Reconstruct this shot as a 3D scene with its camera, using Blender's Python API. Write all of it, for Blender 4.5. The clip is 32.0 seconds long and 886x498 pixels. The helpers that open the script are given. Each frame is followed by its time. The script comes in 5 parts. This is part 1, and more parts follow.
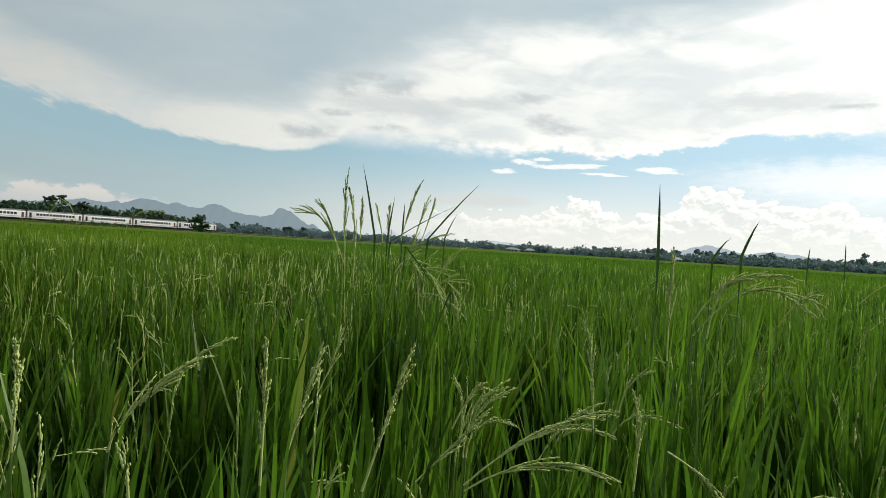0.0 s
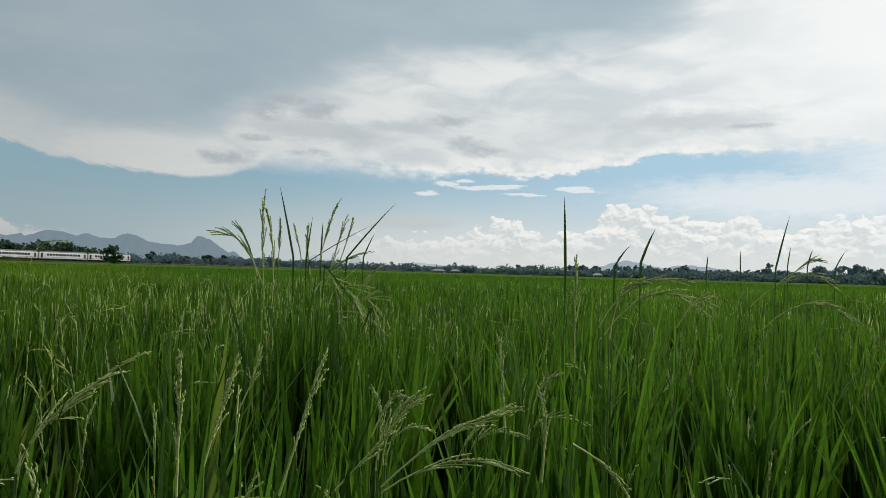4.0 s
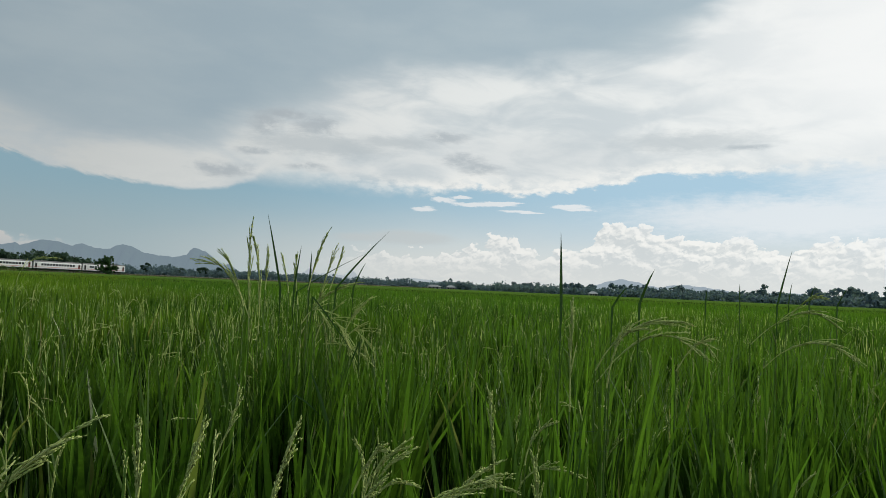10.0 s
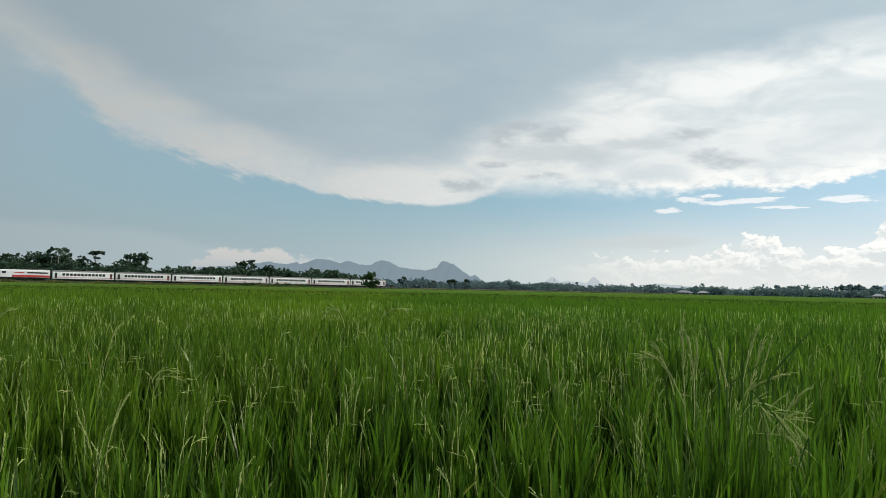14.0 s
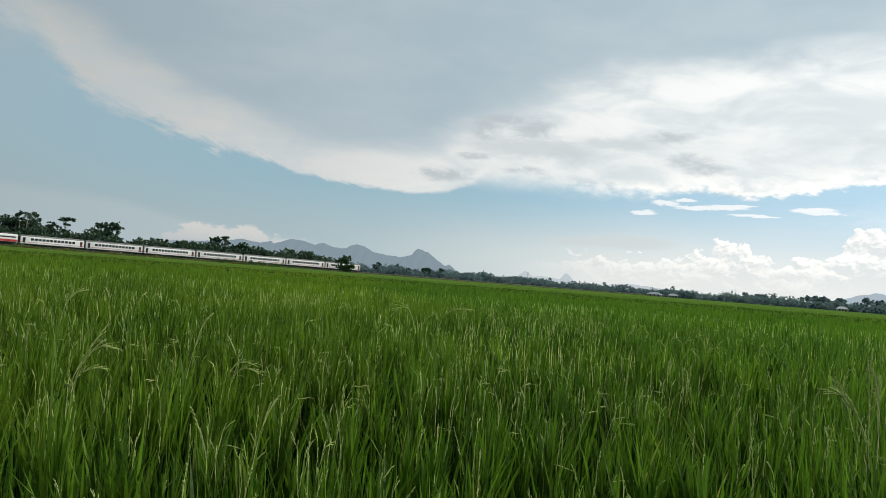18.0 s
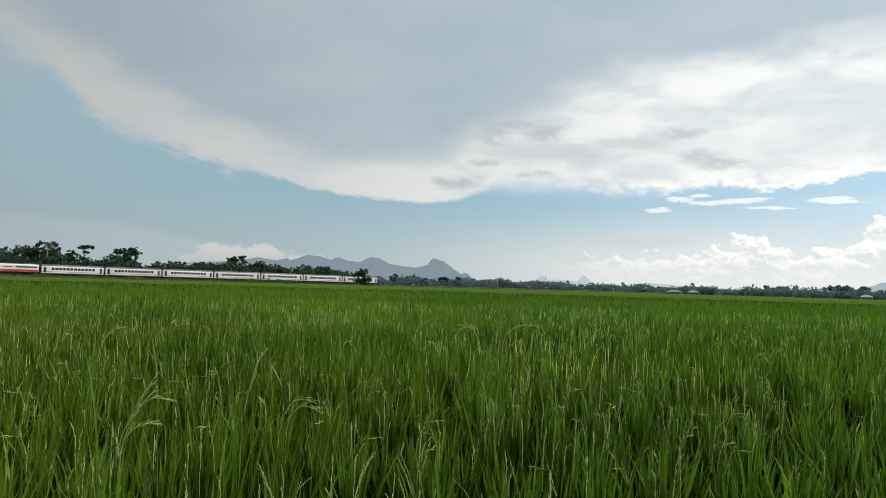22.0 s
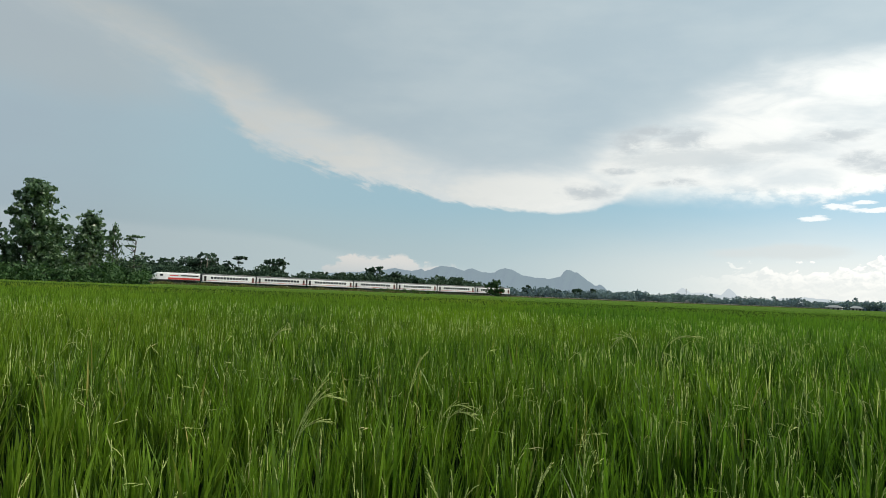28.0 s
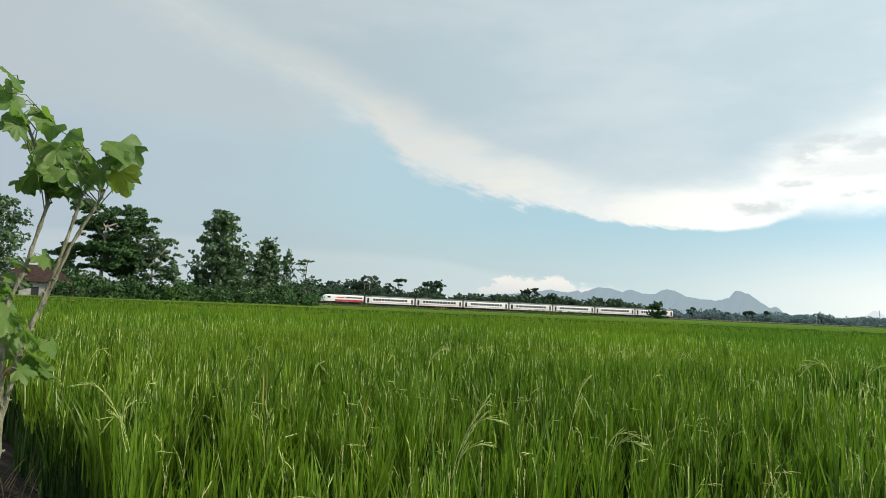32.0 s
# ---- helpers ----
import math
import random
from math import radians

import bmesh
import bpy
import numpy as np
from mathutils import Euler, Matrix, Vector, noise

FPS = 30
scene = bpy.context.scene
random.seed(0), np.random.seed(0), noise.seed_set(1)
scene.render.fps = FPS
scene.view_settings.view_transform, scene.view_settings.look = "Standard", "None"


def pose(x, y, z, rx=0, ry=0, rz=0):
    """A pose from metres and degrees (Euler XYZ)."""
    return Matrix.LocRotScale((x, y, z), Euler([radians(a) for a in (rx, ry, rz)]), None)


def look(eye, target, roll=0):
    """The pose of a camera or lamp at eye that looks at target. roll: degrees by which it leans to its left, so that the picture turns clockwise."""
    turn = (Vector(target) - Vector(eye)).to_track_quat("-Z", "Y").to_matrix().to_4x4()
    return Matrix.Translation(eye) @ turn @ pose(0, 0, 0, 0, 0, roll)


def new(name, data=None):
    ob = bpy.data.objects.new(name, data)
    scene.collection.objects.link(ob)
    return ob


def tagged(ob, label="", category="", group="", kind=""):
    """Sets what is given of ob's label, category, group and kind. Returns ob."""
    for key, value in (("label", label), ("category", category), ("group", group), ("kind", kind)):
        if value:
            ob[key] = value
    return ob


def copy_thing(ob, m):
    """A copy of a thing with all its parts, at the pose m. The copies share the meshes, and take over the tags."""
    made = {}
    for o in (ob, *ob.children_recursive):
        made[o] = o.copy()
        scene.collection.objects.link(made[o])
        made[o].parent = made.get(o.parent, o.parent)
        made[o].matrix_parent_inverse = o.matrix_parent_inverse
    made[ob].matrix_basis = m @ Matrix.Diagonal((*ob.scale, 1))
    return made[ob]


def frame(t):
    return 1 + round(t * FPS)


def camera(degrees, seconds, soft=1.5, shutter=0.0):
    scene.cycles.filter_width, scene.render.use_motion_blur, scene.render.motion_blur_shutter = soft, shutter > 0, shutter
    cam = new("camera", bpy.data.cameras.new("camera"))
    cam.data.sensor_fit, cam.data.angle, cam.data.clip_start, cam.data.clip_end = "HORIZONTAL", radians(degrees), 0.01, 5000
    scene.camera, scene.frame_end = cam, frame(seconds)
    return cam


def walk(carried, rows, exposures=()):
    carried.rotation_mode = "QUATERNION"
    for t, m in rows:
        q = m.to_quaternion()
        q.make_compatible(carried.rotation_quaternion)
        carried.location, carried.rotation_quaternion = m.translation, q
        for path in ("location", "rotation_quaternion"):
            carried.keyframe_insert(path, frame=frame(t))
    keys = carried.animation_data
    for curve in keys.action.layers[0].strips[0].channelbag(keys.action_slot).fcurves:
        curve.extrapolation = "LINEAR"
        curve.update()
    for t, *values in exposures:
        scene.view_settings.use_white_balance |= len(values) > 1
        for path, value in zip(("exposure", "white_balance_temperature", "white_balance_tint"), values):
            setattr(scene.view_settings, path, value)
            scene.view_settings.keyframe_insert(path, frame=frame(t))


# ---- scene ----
# Camera: carried along the bund at the edge of a paddy field.
cam = camera(65.4, 32.0, soft=0.6)


def aim(x, y, z, yaw, pitch, roll):
    """A pose from a place, a heading to the left, a tilt upwards and a lean to the left."""
    a, p = radians(yaw), radians(pitch)
    way = Vector((-math.sin(a) * math.cos(p), math.cos(a) * math.cos(p), math.sin(p)))
    return look((x, y, z), Vector((x, y, z)) + way, roll)


# seconds, place, heading, tilt, lean
PATH = [
    (0.0, 0.000, 0.000, 1.250, 0.00, -0.21, 3.56), (0.5, -0.001, -0.001, 1.249, -1.16, 0.51, 3.43),
    (1.0, 0.006, -0.014, 1.252, -3.13, 0.66, 3.49), (1.5, 0.005, -0.019, 1.254, -3.90, 0.53, 3.25),
    (2.0, -0.003, -0.025, 1.257, -4.24, 0.64, 3.17), (2.5, -0.000, -0.022, 1.262, -4.38, 1.17, 3.04),
    (3.0, -0.006, -0.052, 1.259, -4.67, 1.96, 2.28), (3.5, 0.002, -0.067, 1.255, -5.32, 1.90, 1.85),
    (4.0, 0.018, -0.041, 1.235, -6.08, 1.93, 1.65), (4.5, 0.031, -0.034, 1.230, -7.52, 2.26, 2.59),
    (6.5, 0.074, -0.024, 1.233, -9.79, 2.34, 1.90), (7.0, 0.074, -0.027, 1.237, -9.47, 2.22, 2.27),
    (7.5, 0.080, -0.027, 1.235, -9.27, 2.20, 2.26), (8.0, 0.086, -0.024, 1.245, -9.65, 2.84, 2.19),
    (8.5, 0.091, -0.019, 1.246, -9.92, 2.80, 2.16), (9.0, 0.096, -0.015, 1.250, -10.55, 2.31, 2.15),
    (9.5, 0.090, -0.019, 1.256, -9.81, 2.90, 2.24), (10.0, 0.031, 0.010, 1.279, -6.36, 3.26, 2.54),
    (10.5, -0.051, -0.019, 1.316, -3.15, 2.45, 2.25), (11.0, -0.133, -0.051, 1.338, -0.32, 2.09, 2.56),
    (11.5, -0.165, -0.107, 1.336, 1.12, 2.62, 2.52), (12.0, -0.200, -0.099, 1.344, 2.65, 2.49, 2.11),
    (12.5, -0.262, -0.048, 1.366, 4.40, 2.53, 0.93), (13.0, -0.344, -0.022, 1.398, 6.74, 2.49, 1.45),
    (13.5, -0.409, -0.081, 1.439, 10.77, 3.65, 0.85), (14.0, -0.455, -0.144, 1.486, 13.48, 3.29, 1.17),
    (14.5, -0.511, -0.134, 1.476, 13.14, 3.22, 3.01), (16.5, -0.937, -0.171, 1.523, 8.36, 2.61, 2.97),
    (17.0, -0.983, -0.191, 1.533, 10.15, 2.24, 3.60), (17.5, -1.010, -0.212, 1.539, 11.08, 2.43, 4.15),
    (18.0, -1.027, -0.224, 1.535, 11.39, 2.44, 4.53), (18.5, -1.046, -0.225, 1.546, 12.17, 3.38, 4.37),
    (19.0, -1.070, -0.205, 1.555, 13.02, 4.58, 3.79), (19.5, -1.109, -0.139, 1.555, 12.25, 3.82, 1.36),
    (20.0, -1.184, -0.069, 1.560, 12.21, 4.88, 1.93), (20.5, -1.242, 0.002, 1.584, 11.20, 4.05, 0.89),
    (21.0, -1.290, 0.046, 1.581, 11.53, 4.17, 0.45), (21.5, -1.321, 0.069, 1.571, 12.26, 3.76, 0.96),
    (22.0, -1.348, 0.073, 1.564, 12.69, 3.09, 1.64), (22.5, -1.372, 0.074, 1.547, 13.60, 2.94, 2.09),
    (23.0, -1.394, 0.092, 1.547, 14.45, 3.04, 2.36), (23.5, -1.415, 0.116, 1.546, 15.47, 2.70, 2.52),
    (24.0, -1.433, 0.140, 1.541, 16.23, 2.38, 2.49), (24.5, -1.449, 0.158, 1.536, 16.42, 2.53, 2.28),
    (25.0, -1.464, 0.170, 1.539, 17.79, 2.52, 2.47), (25.5, -1.466, 0.165, 1.541, 18.66, 2.88, 2.61),
    (27.5, -1.451, 0.081, 1.539, 22.48, 3.45, 2.06), (28.0, -1.470, 0.106, 1.535, 23.70, 3.64, 2.29),
    (28.5, -1.492, 0.136, 1.534, 25.06, 3.68, 2.31), (29.0, -1.511, 0.163, 1.527, 26.70, 3.76, 2.10),
    (29.5, -1.516, 0.165, 1.524, 28.48, 3.95, 1.89), (30.0, -1.522, 0.169, 1.523, 30.44, 4.18, 1.86),
    (30.5, -1.517, 0.165, 1.524, 31.45, 4.51, 2.14), (31.0, -1.516, 0.164, 1.524, 32.88, 4.61, 2.43),
    (31.5, -1.516, 0.161, 1.525, 34.99, 4.59, 2.36), (32.0, -1.520, 0.164, 1.526, 36.60, 4.90, 2.47),
]
EXPOSURES = [(0.0, 0.03, 6700, 8.5), (0.4, -0.06, 6700, 8.5), (1.0, -0.25, 6550, 8.5), (2.0, -0.18, 6550, 8.5), (3.0, -0.38, 6400, 8.5), (4.0, -0.34, 6400, 8.5), (9.0, -0.37, 6400, 8.5),
             (12.0, -0.23, 6450, 8.5), (14.0, -0.11, 6450, 8.5), (17.0, -0.03, 6500, 9), (19.0, -0.08, 6450, 9), (23.0, -0.06, 6500, 9), (28.0, 0.08, 6550, 8.5), (32.0, 0.43, 6700, 8.5)]
walk(cam, [(r[0], aim(*r[1:])) for r in PATH], EXPOSURES)

# ---- sky, sun ----
SUN_AZ, SUN_EL = -58.0, 34.0  # degrees to the left of +y, above the horizon


class Nodes:
    """Short calls for the nodes of one tree."""

    def __init__(self, tree):
        self.tree = tree
        tree.nodes.clear()

    def add(self, kind, **props):
        n = self.tree.nodes.new(kind)
        for k, v in props.items():
            setattr(n, k, v)
        return n

    def put(self, socket, value):
        if isinstance(value, bpy.types.NodeSocket):
            self.tree.links.new(value, socket)
        elif value is not None:
            if isinstance(value, tuple) and socket.type == "RGBA" and len(value) == 3:
                value = (*value, 1.0)
            socket.default_value = value

    def math(self, op, a, b=None, c=None, clamp=False):
        n = self.add("ShaderNodeMath", operation=op, use_clamp=clamp)
        for s, v in zip(n.inputs, (a, b, c)):
            self.put(s, v)
        return n.outputs[0]

    def mix(self, f, a, b, blend="MIX"):
        n = self.add("ShaderNodeMix", data_type="RGBA", blend_type=blend)
        self.put(n.inputs[0], f)
        self.put(n.inputs[6], a)
        self.put(n.inputs[7], b)
        return n.outputs[2]

    def step(self, v, lo, hi):
        n = self.add("ShaderNodeMapRange", interpolation_type="SMOOTHSTEP")
        for s, x in zip(n.inputs, (v, lo, hi, 0.0, 1.0)):
            self.put(s, x)
        return n.outputs[0]

    def noise(self, vec, scale, detail=4.0, rough=0.55, distortion=0.0):
        n = self.add("ShaderNodeTexNoise")
        self.put(n.inputs["Vector"], vec)
        n.inputs["Scale"].default_value, n.inputs["Detail"].default_value = scale, detail
        n.inputs["Roughness"].default_value, n.inputs["Distortion"].default_value = rough, distortion
        return n.outputs["Fac"]

    def xyz(self, x, y, z):
        n = self.add("ShaderNodeCombineXYZ")
        for s, v in zip(n.inputs, (x, y, z)):
            self.put(s, v)
        return n.outputs[0]

    def curve(self, v, points, lo, hi, top):
        """A smooth function of v given by a few points, for v from lo to hi and values from 0 to top."""
        n = self.add("ShaderNodeFloatCurve")
        c = n.mapping.curves[0]
        pts = [((a - lo) / (hi - lo), b / top) for a, b in sorted(points)]
        while len(c.points) < len(pts):
            c.points.new(0.5, 0.5)
        for p, q in zip(c.points, pts):
            p.location = q
        n.mapping.update()
        self.put(n.inputs["Value"], self.math("MULTIPLY_ADD", v, 1 / (hi - lo), -lo / (hi - lo)))
        return self.math("MULTIPLY", n.outputs[0], top)


def make_sky():
    world = bpy.data.worlds.new("sky")
    scene.world = world
    world.use_nodes = True
    n = Nodes(world.node_tree)
    M = n.math
    geo = n.add("ShaderNodeTexCoord").outputs["Generated"]
    sep = n.add("ShaderNodeSeparateXYZ")
    n.put(sep.inputs[0], geo)
    x, y, z = sep.outputs
    az = M("MULTIPLY", M("ARCTAN2", M("MULTIPLY", x, -1.0), y), 57.2958)
    el = M("MULTIPLY", M("ARCSINE", z), 57.2958)
    flat = n.xyz(M("MULTIPLY", az, 0.050), M("MULTIPLY", el, 0.145), 0.0)
    fine = n.xyz(M("MULTIPLY", az, 0.16), M("MULTIPLY", el, 0.3), 3.0)
    big = n.noise(flat, 1.3, 6.0, 0.55)
    mid = n.noise(flat, 3.0, 6.0, 0.52, 0.5)
    small = n.noise(fine, 4.0, 8.0, 0.62)
    wisp = n.noise(n.xyz(M("MULTIPLY", az, 0.35), M("MULTIPLY", el, 1.5), 5.0), 2.5, 8.0, 0.65)
    puff = n.noise(n.xyz(M("MULTIPLY", az, 0.3), M("MULTIPLY", el, 0.42), 7.0), 2.2, 9.0, 0.6, 0.3)

    # long feathers that sink towards the right
    run, across = M("MULTIPLY_ADD", az, 0.94, M("MULTIPLY", el, 0.34)), M("MULTIPLY_ADD", az, -0.34, M("MULTIPLY", el, 0.94))
    feather = n.noise(n.xyz(M("MULTIPLY", run, 0.13), M("MULTIPLY", across, 0.62), 11.0), 1.5, 9.0, 0.66, 0.35)

    def centred(v, gain):
        return M("MULTIPLY", M("SUBTRACT", v, 0.5), gain)

    # clear sky, paler and whiter towards the horizon
    sky = n.add("ShaderNodeTexSky", sky_type="NISHITA", sun_disc=False)
    sky.sun_elevation, sky.sun_rotation = radians(SUN_EL), radians(SUN_AZ)
    sky.air_density, sky.dust_density = 1.0, 2.5
    nishita = n.mix(1.0, sky.outputs[0], (0.1, 0.1, 0.1), "MULTIPLY")
    tint = n.mix(n.step(az, 20.0, -25.0), (0.295, 0.492, 0.60), (0.47, 0.675, 0.82))
    clear = n.mix(0.9, nishita, tint)
    haze = n.mix(n.step(az, -12.0, 26.0), (0.78, 0.80, 0.775), (0.455, 0.565, 0.60))
    clear = n.mix(n.step(M("ADD", el, centred(big, 2.0)), 8.0, 1.5), clear, haze)
    clear = n.mix(n.step(M("ADD", az, centred(big, 20.0)), 35.0, 75.0), clear, (0.43, 0.515, 0.605))
    # thin high sheet beyond the deck's end, its foot soft and level
    f = M("MULTIPLY", n.step(M("ADD", el, M("ADD", centred(mid, 1.6), centred(feather, 1.5))), 11.8, 15.0), n.step(az, 40.0, 50.0))
    clear = n.mix(M("MULTIPLY", f, 0.6), clear, (0.505, 0.575, 0.615))

    # low veil on the left with a soft upper edge
    veil = n.curve(az, [(-90, 1), (10, 1.0), (20, 2.0), (32, 3.4), (40.5, 4.4), (50, 4.7), (58, 5.0), (70, 4.5), (90, 4)], -90, 90, 8)
    f = n.step(M("SUBTRACT", el, M("ADD", veil, centred(mid, 0.8))), 0.2, -0.7)
    clear = n.mix(M("MULTIPLY", f, 0.32), clear, (0.62, 0.70, 0.725))

    def blob(a, e, w, h, soft, gain):
        u = M("ADD", M("DIVIDE", M("SUBTRACT", az, a), w), centred(mid, gain))
        v = M("ADD", M("DIVIDE", M("SUBTRACT", el, e), h), centred(small, gain * 1.6))
        d = M("ADD", M("POWER", u, 2.0), M("POWER", v, 2.0))
        return n.step(M("ADD", M("SQRT", d), centred(wisp, gain)), 1.0 + soft, 1.0 - soft)

    warp = n.noise(n.xyz(M("MULTIPLY", az, 0.9), M("MULTIPLY", el, 1.2), 2.0), 1.0, 4.0, 0.6)

    def billow(da, de):
        """Rounded heaps upon heaps, highest in the middle of each."""
        v = n.add("ShaderNodeTexVoronoi", feature="SMOOTH_F1", voronoi_dimensions="2D")
        n.put(v.inputs["Vector"], n.xyz(M("ADD", M("MULTIPLY_ADD", az, 0.50, da * 0.50), centred(warp, 0.9)), M("ADD", M("MULTIPLY_ADD", el, 0.72, de * 0.72), centred(warp, -0.7)), 0.0))
        v.inputs["Scale"].default_value, v.inputs["Detail"].default_value = 1.0, 4.0
        v.inputs["Roughness"].default_value, v.inputs["Smoothness"].default_value = 0.5, 0.35
        return M("SUBTRACT", 1.0, v.outputs["Distance"])

    # heaped clouds low on the right, and a small pair over the hills
    heap = n.curve(az, [(-90, 5), (-60, 5), (-43, 4.8), (-38.8, 5.5), (-32.5, 4.6), (-28.7, 5.5), (-24.6, 5.3), (-21.6, 6.4), (-18.5, 5.2),
                        (-14.6, 3.8), (-12, 5.0), (-8, 3.7), (-3, 3.5), (1, 3.2), (6, 1.5), (10, 0), (90, 0)], -90, 90, 8)
    lit, off = billow(0.0, 0.0), billow(-0.16, 0.20)
    d = M("SUBTRACT", M("ADD", heap, M("ADD", centred(puff, 1.0), M("MULTIPLY_ADD", lit, 1.5, -0.95))), el)
    shade = n.step(M("ADD", M("MULTIPLY", M("SUBTRACT", lit, off), 1.5), M("MULTIPLY_ADD", d, -0.15, 0.62)), 0.05, 0.85)
    body = n.mix(shade, (0.69, 0.725, 0.73), (0.97, 0.96, 0.92))
    body = n.mix(M("MULTIPLY", n.step(el, 3.6, 0.6), 0.85), body, (0.76, 0.775, 0.755))
    fade = n.curve(az, [(-90, 1), (-8, 1.0), (0, 0.6), (8, 0.0), (90, 0)], -90, 90, 1)
    clear = n.mix(M("MULTIPLY", n.step(d, -0.02, 0.14), fade), clear, body)
    pair = n.curve(az, [(-90, 0), (15, 0), (18, 1.2), (21.7, 2.3), (24.6, 2.8), (26.4, 3.2), (27.6, 3.5), (29.0, 3.1), (30.3, 3.55), (31.4, 3.2), (32.7, 2.7), (34, 1.9), (37, 0.3), (90, 0)], -90, 90, 8)
    d = M("SUBTRACT", M("ADD", pair, M("MULTIPLY_ADD", lit, 1.0, -0.6)), el)
    clear = n.mix(M("MULTIPLY", n.step(d, -0.05, 0.35), n.curve(az, [(-90, 0), (16, 0), (24, 0.55), (27, 0.8), (33, 0.8), (37, 0), (90, 0)], -90, 90, 1)), clear,
                  n.mix(M("MULTIPLY", shade, n.step(el, 1.0, 2.8)), (0.60, 0.635, 0.65), (0.80, 0.765, 0.73)))
    clear = n.mix(M("MULTIPLY", M("MAXIMUM", blob(-34.0, 6.4, 11.0, 1.6, 0.6, 0.7), blob(-47.0, 8.5, 12.0, 4.5, 0.5, 0.6)), 0.88), clear, (0.84, 0.875, 0.90))
    clear = n.mix(M("MULTIPLY", M("MAXIMUM", blob(-3.4, 4.05, 3.6, 0.55, 0.4, 0.5), blob(0.4, 3.9, 2.0, 0.35, 0.6, 0.6)), 0.75), clear, (0.62, 0.66, 0.665))
    streaks = None
    for a, e, w, h in ((-4.5, 6.5, 0.85, 0.22), (-6.1, 7.35, 1.0, 0.24), (-7.6, 7.6, 0.9, 0.12), (-9.0, 7.05, 2.5, 0.17), (-10.8, 7.25, 1.5, 0.10), (-12.2, 6.6, 1.2, 0.10), (-13.5, 6.5, 0.9, 0.08), (-16.9, 7.1, 1.5, 0.18), (-17.6, 6.85, 1.1, 0.12)):
        b = blob(a, e, w, h, 0.3, 2.0)
        streaks = b if streaks is None else M("MAXIMUM", streaks, b)
    clear = n.mix(M("MULTIPLY", streaks, 0.9), clear, (0.88, 0.90, 0.91))

    # the great cloud deck with a bright rim
    edge = n.curve(az, [(-90, 14), (-60, 12), (-43, 10.2), (-32, 9.4), (-25.5, 9.5), (-19.4, 8.7), (-13.4, 8.0), (-9.5, 8.3), (-5, 7.8), (4.5, 7.9), (9.6, 7.9),
                        (11.5, 7.2), (14.5, 6.85), (20.5, 7.2), (26.5, 8.1), (32.6, 9.3), (38.7, 11.1), (41.5, 13.0), (44, 15.0), (50, 17.6), (60, 21), (90, 30)], -90, 90, 32)
    wob = n.curve(az, [(-90, 1.0), (-20, 1.0), (4, 0.7), (12, 0.25), (25, 0.5), (38, 1.1), (90, 1.5)], -90, 90, 2)
    plume = n.curve(az, [(-90, 0.5), (5, 0.5), (12, 0.25), (18, 1.0), (26, 2.6), (36, 3.8), (50, 4.0), (90, 4.0)], -90, 90, 5)
    d = M("SUBTRACT", M("ADD", el, M("ADD", M("MULTIPLY", M("ADD", centred(mid, 2.2), centred(small, 1.6)), wob), M("MULTIPLY", centred(feather, 1.0), plume))), edge)
    soft = n.curve(az, [(-90, 0.8), (-34, 1.0), (-28, 0.4), (-10, 0.35), (-5, 0.6), (0, 1.5), (7, 1.5), (9.5, 0.4), (12, 0.25), (30, 0.6), (40, 1.5), (50, 3.6), (90, 6)], -90, 90, 6)
    deck = n.step(d, M("MULTIPLY", soft, -0.5), soft)
    white = n.mix(n.step(az, -12.0, 45.0), (0.90, 0.915, 0.90), (0.645, 0.665, 0.65))
    white = n.mix(M("MULTIPLY", n.step(M("ADD", M("MULTIPLY", mid, 0.6), M("MULTIPLY", big, 0.5)), 0.46, 0.66), 0.8), white, (0.61, 0.675, 0.71))
    white = n.mix(M("MULTIPLY", n.step(feather, 0.5, 0.72), 0.30), white, (0.66, 0.71, 0.74))
    white = n.mix(M("MULTIPLY", n.step(M("SUBTRACT", M("ADD", el, centred(big, 4.0)), M("MULTIPLY", az, 0.2)), 13.0, 24.0), n.step(az, -14.0, -44.0)), white, (0.98, 0.98, 0.97))
    grey = n.mix(n.step(big, 0.35, 0.7), (0.42, 0.52, 0.585), (0.485, 0.575, 0.625))
    rim = n.curve(az, [(-90, 34), (-45, 30), (-30, 23), (-20, 18.5), (-10, 17.4), (0, 16.8), (5, 14.6), (10, 12.0), (18, 10.0), (27, 11.2), (38, 14.6), (46, 18.0), (60, 23), (90, 32)], -90, 90, 36)
    g = n.step(M("SUBTRACT", M("ADD", el, M("ADD", centred(big, 4.5), centred(mid, 2.0))), rim), -1.6, 2.2)
    tone = n.mix(g, white, grey)
    # a broad dimmer belt, and a bright torn rim along the lower edge
    tone = n.mix(M("MULTIPLY", blob(-14.0, 11.0, 13.0, 1.7, 0.8, 0.5), 0.35), tone, (0.65, 0.69, 0.71))
    lip = M("MULTIPLY", M("MULTIPLY", n.step(d, -0.1, 0.25), n.step(d, 1.9, 0.5)), n.curve(az, [(-90, 0), (-35, 0.4), (-20, 0.9), (-6, 0.9), (2, 0.5), (8, 0.15), (90, 0)], -90, 90, 1))
    tone = n.mix(M("MULTIPLY", lip, n.step(small, 0.40, 0.58)), tone, (0.98, 0.97, 0.93))
    # torn grey scraps, and two long grey lenses
    dark = None
